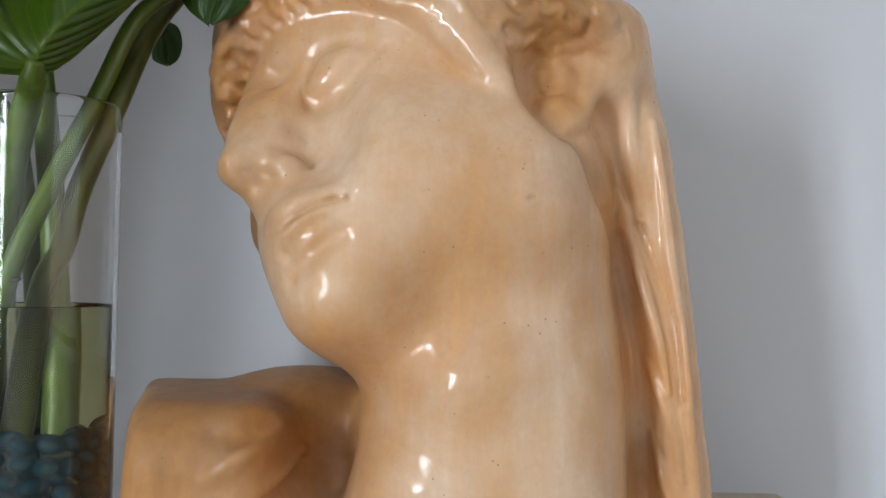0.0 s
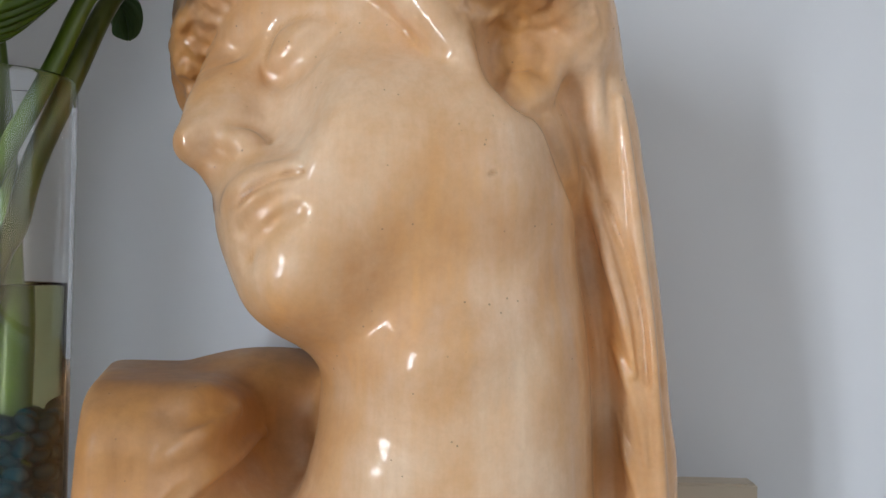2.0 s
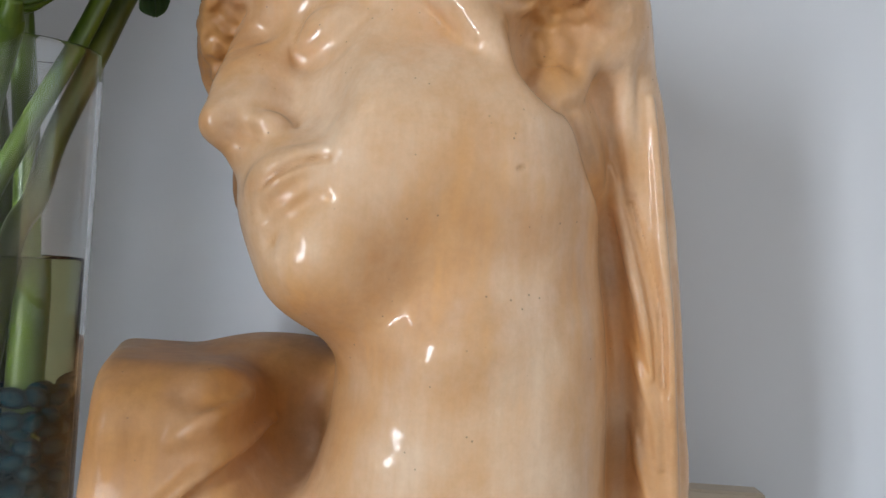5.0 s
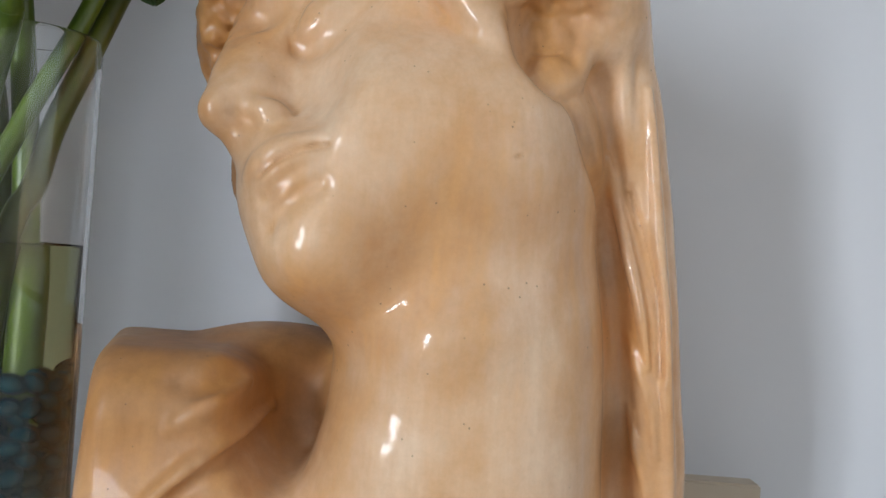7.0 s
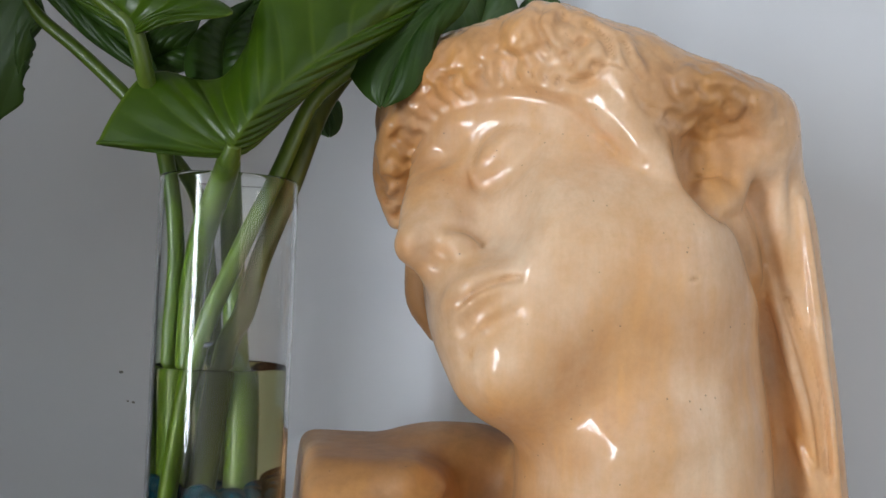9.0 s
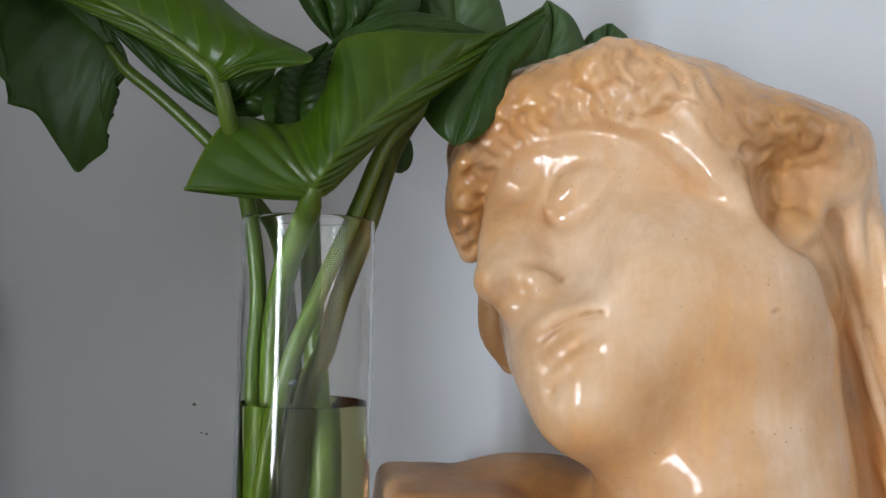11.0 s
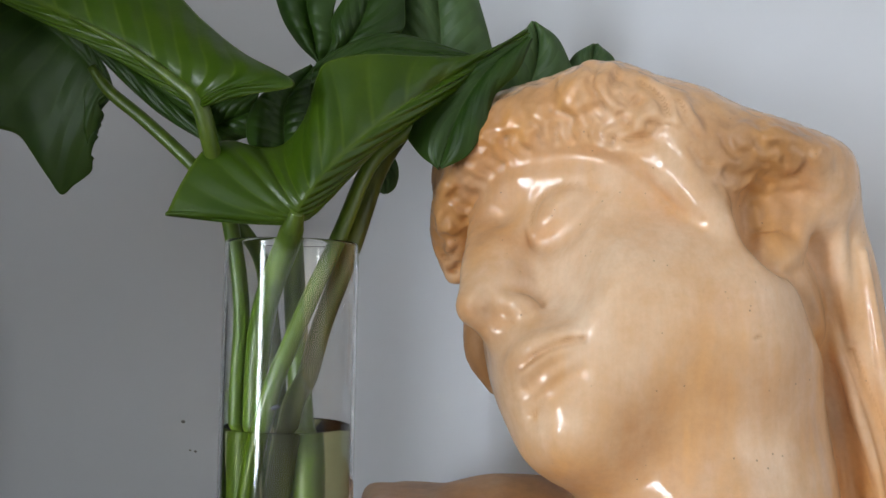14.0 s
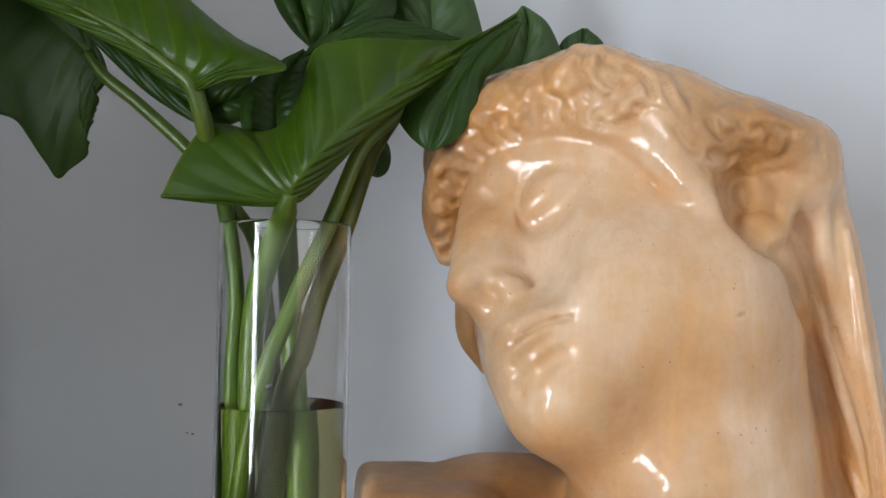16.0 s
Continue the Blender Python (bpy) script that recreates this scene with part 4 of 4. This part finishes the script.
leaf("arum_leaf", "dark green arum leaf drooping with a torn brown-spotted tip", LEAF_DARK,
     [(-0.3849, 0.6050, 1.4541), (-0.3972, 0.6050, 1.4703), (-0.4192, 0.6050, 1.4931), (-0.4565, 0.6100, 1.5181), (-0.5130, 0.6200, 1.5438), (-0.5823, 0.6300, 1.5662)],
     [(-0.3863, 0.6060, 1.4526), (-0.4004, 0.6130, 1.4391), (-0.4049, 0.6160, 1.4227), (-0.4090, 0.6180, 1.4060), (-0.4073, 0.6200, 1.3973), (-0.4224, 0.6200, 1.3856), (-0.4316, 0.6200, 1.3789), (-0.4398, 0.6150, 1.3921), (-0.4521, 0.6100, 1.4116), (-0.4611, 0.6050, 1.4237), (-0.4791, 0.6000, 1.4296), (-0.4738, 0.6000, 1.4362), (-0.4910, 0.6000, 1.4543), (-0.5293, 0.6050, 1.4907), (-0.5641, 0.6100, 1.5160)],
     [(-0.3874, 0.6060, 1.4579), (-0.4080, 0.6150, 1.4912), (-0.4433, 0.6200, 1.5233), (-0.4899, 0.6300, 1.5490), (-0.5450, 0.6350, 1.5717), (-0.5907, 0.6400, 1.5800)],
     belly=0.008, veins=9, wave=0.002, stem=[((-0.4015, 0.6040, 1.4745), 0.0035), ((-0.3854, 0.6040, 1.4548), 0.0048), ((-0.3565, 0.6050, 1.4322), 0.0050), ((-0.3121, 0.6050, 1.3928), 0.0052), ((-0.2866, 0.6050, 1.3606), 0.0056), ((-0.2709, 0.6280, 1.3279), 0.0060), ((-0.2622, 0.6350, 1.2670), 0.0065), ((-0.2559, 0.6350, 1.2066), 0.007), ((-0.25, 0.638, 1.08), 0.007)], stem_mat=STALK)
leaf("arum_leaf", "dark green upright arum leaf among the bunch", LEAF_DARK,
     [(-0.2362, 0.6550, 1.4884), (-0.2438, 0.6600, 1.5147), (-0.2516, 0.6650, 1.5450), (-0.2582, 0.6700, 1.5952)],
     [(-0.2371, 0.6550, 1.4879), (-0.2578, 0.6600, 1.5080), (-0.2755, 0.6650, 1.5384), (-0.2900, 0.6700, 1.5963)],
     [(-0.2352, 0.6550, 1.4879), (-0.2232, 0.6500, 1.5043), (-0.2253, 0.6500, 1.5299), (-0.2125, 0.6600, 1.5895)], belly=0.010, veins=6, slope=0.7)
leaf("arum_leaf", "dark green folded arum leaf among the bunch", LEAF_DARK,
     [(-0.2309, 0.6450, 1.4865), (-0.2119, 0.6450, 1.5027), (-0.1998, 0.6500, 1.5292), (-0.1890, 0.6600, 1.5887)],
     [(-0.2318, 0.6450, 1.4870), (-0.2241, 0.6420, 1.5020), (-0.2245, 0.6420, 1.5204), (-0.2140, 0.6500, 1.5458), (-0.2031, 0.6600, 1.5892)],
     [(-0.2299, 0.6450, 1.4861), (-0.1996, 0.6520, 1.5021), (-0.1720, 0.6560, 1.5120), (-0.1704, 0.6600, 1.5411), (-0.1743, 0.6700, 1.5922)], belly=0.006, veins=7)
leaf("arum_leaf", "dull greyish green underside of an arum leaf", LEAF_DULL,
     [(-0.1437, 0.6900, 1.4999), (-0.1461, 0.6900, 1.5312), (-0.1494, 0.6900, 1.5604), (-0.1510, 0.6900, 1.5994)],
     [(-0.1775, 0.6850, 1.5112), (-0.1760, 0.6850, 1.5352), (-0.1746, 0.6850, 1.5594), (-0.1728, 0.6900, 1.6002)],
     [(-0.1004, 0.7000, 1.4994), (-0.1078, 0.7000, 1.5286), (-0.1168, 0.7000, 1.5581), (-0.1305, 0.7000, 1.6027)], belly=0.010, veins=6)
leaf("arum_leaf", "dark arum leaf rolled behind the large leaf", LEAF_DARK,
     [(-0.2266, 0.5980, 1.4658), (-0.2069, 0.6050, 1.4767), (-0.1783, 0.6120, 1.4867), (-0.1500, 0.6250, 1.4881), (-0.1210, 0.6400, 1.4873)],
     [(-0.2247, 0.6000, 1.4731), (-0.2088, 0.6120, 1.4882), (-0.1822, 0.6200, 1.5005), (-0.1533, 0.6320, 1.5003), (-0.1149, 0.6450, 1.4903)],
     [(-0.2289, 0.6000, 1.4535), (-0.2066, 0.6050, 1.4630), (-0.1759, 0.6120, 1.4729), (-0.1476, 0.6250, 1.4758), (-0.1189, 0.6420, 1.4842)], belly=0.003, veins=6)
leaf("arum_leaf", "dark arum leaf hanging onto the hair of the bust", LEAF_DARK,
     [(-0.0703, 0.6250, 1.4970), (-0.0979, 0.6220, 1.4742), (-0.1205, 0.6180, 1.4391), (-0.1335, 0.6150, 1.3986)],
     [(-0.0720, 0.6260, 1.4973), (-0.1198, 0.6300, 1.4679), (-0.1520, 0.6300, 1.4398), (-0.1615, 0.6280, 1.4277), (-0.1501, 0.6200, 1.4097), (-0.1344, 0.6160, 1.3971)],
     [(-0.0673, 0.6260, 1.4963), (-0.0789, 0.6250, 1.4703), (-0.0942, 0.6220, 1.4534), (-0.1005, 0.6180, 1.4304), (-0.1125, 0.6140, 1.4077), (-0.1321, 0.6140, 1.3972)], belly=0.005, veins=5, relief=0.0002,
     stem=[((-0.1415, 0.6320, 1.4489), 0.004), ((-0.1615, 0.6280, 1.4277), 0.0055), ((-0.1870, 0.6220, 1.4016), 0.0058), ((-0.2062, 0.6100, 1.3476), 0.0062), ((-0.2306, 0.5920, 1.2804), 0.0064), ((-0.2499, 0.5780, 1.2120), 0.0066), ((-0.268, 0.582, 1.08), 0.0068)])
leaf("arum_leaf", "olive green arum leaf behind the hair", LEAF_DULL,
     [(-0.0741, 0.7000, 1.4702), (-0.0673, 0.7000, 1.4941), (-0.0652, 0.7000, 1.5156), (-0.0691, 0.7000, 1.5326)],
     [(-0.1044, 0.6950, 1.4695), (-0.0939, 0.6950, 1.4932), (-0.0829, 0.6950, 1.5145), (-0.0710, 0.7000, 1.5326)],
     [(-0.0274, 0.7050, 1.4708), (-0.0355, 0.7050, 1.4900), (-0.0488, 0.7000, 1.5177), (-0.0672, 0.7000, 1.5325)], belly=0.008, veins=5)
leaf("arum_leaf", "small green leaf tip showing above the bust", LEAF_DULL,
     [(-0.0222, 0.7200, 1.4863), (-0.0204, 0.7200, 1.5034), (-0.0181, 0.7200, 1.5190)],
     [(-0.0459, 0.7200, 1.4867), (-0.0365, 0.7200, 1.5086), (-0.0204, 0.7200, 1.5190)],
     [(-0.0010, 0.7200, 1.4885), (-0.0024, 0.7200, 1.5060), (-0.0157, 0.7200, 1.5189)], belly=0.005, veins=4)
leaf("arum_leaf", "dark upright arum leaf with fine parallel veins", LEAF_DARK,
     [(-0.2444, 0.6000, 1.3899), (-0.2474, 0.6000, 1.4196), (-0.2475, 0.6050, 1.4463), (-0.2312, 0.6150, 1.4746)],
     [(-0.2554, 0.6000, 1.3941), (-0.2750, 0.6020, 1.4158), (-0.2753, 0.6060, 1.4403), (-0.2625, 0.6100, 1.4572), (-0.2323, 0.6160, 1.4757)],
     [(-0.2330, 0.6050, 1.3948), (-0.2237, 0.6050, 1.4203), (-0.2195, 0.6100, 1.4471), (-0.2270, 0.6160, 1.4739)], belly=0.008, veins=12, slope=0.5,
     stem=[((-0.2456, 0.6020, 1.4114), 0.005), ((-0.2416, 0.6050, 1.3609), 0.0075), ((-0.2400, 0.6220, 1.2765), 0.0085), ((-0.2318, 0.6150, 1.2058), 0.0090), ((-0.2281, 0.6100, 1.1656), 0.0095), ((-0.226, 0.605, 1.09), 0.0095)], stem_mat=STALK)
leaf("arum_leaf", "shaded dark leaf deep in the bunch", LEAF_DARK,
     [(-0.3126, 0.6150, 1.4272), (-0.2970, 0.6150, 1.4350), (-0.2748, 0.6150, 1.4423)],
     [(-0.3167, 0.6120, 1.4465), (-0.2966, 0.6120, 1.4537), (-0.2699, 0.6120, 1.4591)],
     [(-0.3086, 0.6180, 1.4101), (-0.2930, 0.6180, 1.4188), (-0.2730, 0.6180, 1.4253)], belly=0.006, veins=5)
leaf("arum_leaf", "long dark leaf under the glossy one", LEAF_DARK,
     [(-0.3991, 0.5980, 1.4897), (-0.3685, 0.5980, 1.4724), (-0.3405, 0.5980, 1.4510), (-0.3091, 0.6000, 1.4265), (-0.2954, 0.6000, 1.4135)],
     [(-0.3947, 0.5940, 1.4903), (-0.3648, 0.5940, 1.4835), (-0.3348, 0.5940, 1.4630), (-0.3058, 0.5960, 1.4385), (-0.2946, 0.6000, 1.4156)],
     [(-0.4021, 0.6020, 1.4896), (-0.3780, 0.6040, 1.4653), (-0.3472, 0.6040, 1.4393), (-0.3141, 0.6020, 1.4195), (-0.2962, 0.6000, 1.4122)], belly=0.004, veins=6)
leaf("arum_leaf", "green rounded leaf tip hanging near the wall", LEAF_DULL,
     [(-0.2136, 0.7050, 1.4282), (-0.2031, 0.7050, 1.4207), (-0.1942, 0.7050, 1.4099), (-0.1910, 0.7050, 1.3911)],
     [(-0.2152, 0.7050, 1.4245), (-0.2097, 0.7050, 1.4121), (-0.2041, 0.7050, 1.4034), (-0.2021, 0.7050, 1.3945), (-0.1914, 0.7050, 1.3902)],
     [(-0.2111, 0.7050, 1.4311), (-0.1954, 0.7050, 1.4257), (-0.1841, 0.7050, 1.4201), (-0.1805, 0.7050, 1.4076), (-0.1832, 0.7050, 1.3957), (-0.1901, 0.7050, 1.3902)], belly=0.003, veins=4,
     stem=[((-0.1652, 0.6750, 1.4446), 0.0052), ((-0.1856, 0.6500, 1.4022), 0.0068), ((-0.1992, 0.6220, 1.3412), 0.0074), ((-0.2167, 0.6100, 1.2849), 0.0076), ((-0.2278, 0.6120, 1.2453), 0.0078), ((-0.2391, 0.6050, 1.2114), 0.008), ((-0.25, 0.60, 1.09), 0.008)], stem_mat=STALK_BROWN)


def stem_scar():
    bm = bmesh.new()
    bmesh.ops.create_icosphere(bm, subdivisions=3, radius=1.0)
    p = Vector((-0.2401, 0.5755, 1.2252))
    for v in bm.verts:
        v.co = Vector((v.co.x * 0.0036 + 0.0008 * v.co.z, v.co.y * 0.0016, v.co.z * 0.0019 + 0.0006 * v.co.x)) + p
    owner = next(o for o in bpy.data.objects if o.get("label", "").startswith("dark arum leaf hanging"))
    part("scar", bm, BLACK, owner, "dark dried scar on the stem", smooth=True)


stem_scar()


# ---- blue glass beads at the bottom of the vase ----
def beads():
    bm = bmesh.new()
    bmesh.ops.create_icosphere(bm, subdivisions=3, radius=0.0085)
    for v in bm.verts:
        v.co.z *= 0.72
    first = tagged(link_mesh("glass_bead", bm, BLUE, smooth=True), "translucent blue glass bead in the vase", "bead", group="blue beads in the vase")
    rng = random.Random(7)
    placed = []
    tries = 0
    while len(placed) < 290 and tries < 60000:
        tries += 1
        r = math.sqrt(rng.random()) * (VR - 0.0135)
        a = rng.random() * 6.283
        p = Vector((VX + r * math.cos(a), VY + r * math.sin(a), TABLE + 0.0175 + rng.random() * 0.144))
        if all(((p - q) * Vector((1, 1, 1)) * 1.0).length > 0.0116 for q in placed):
            placed.append(p)
    for i, p in enumerate(placed):
        m = Matrix.Translation(p) @ Euler((rng.uniform(-0.7, 0.7), rng.uniform(-0.7, 0.7), 0)).to_matrix().to_4x4()
        if i == 0:
            first.matrix_world = m
        else:
            copy_thing(first, m)


beads()


# ---- things beside ----
def card_box():
    ob = link_mesh("card_box", box(bmesh.new(), (0.05, 0.80, TABLE), (0.322, 0.826, 1.0445), 0.002), CARD)
    tagged(ob, "low cream cardboard box lying behind the bust", "box")


card_box()


def dark_box():
    ob = link_mesh("loudspeaker", box(bmesh.new(), (-0.812, 0.70, TABLE), (-0.668, 0.86, 1.297), 0.004), BLACK)
    tagged(ob, "black box-shaped loudspeaker standing against the wall", "loudspeaker")


dark_box()
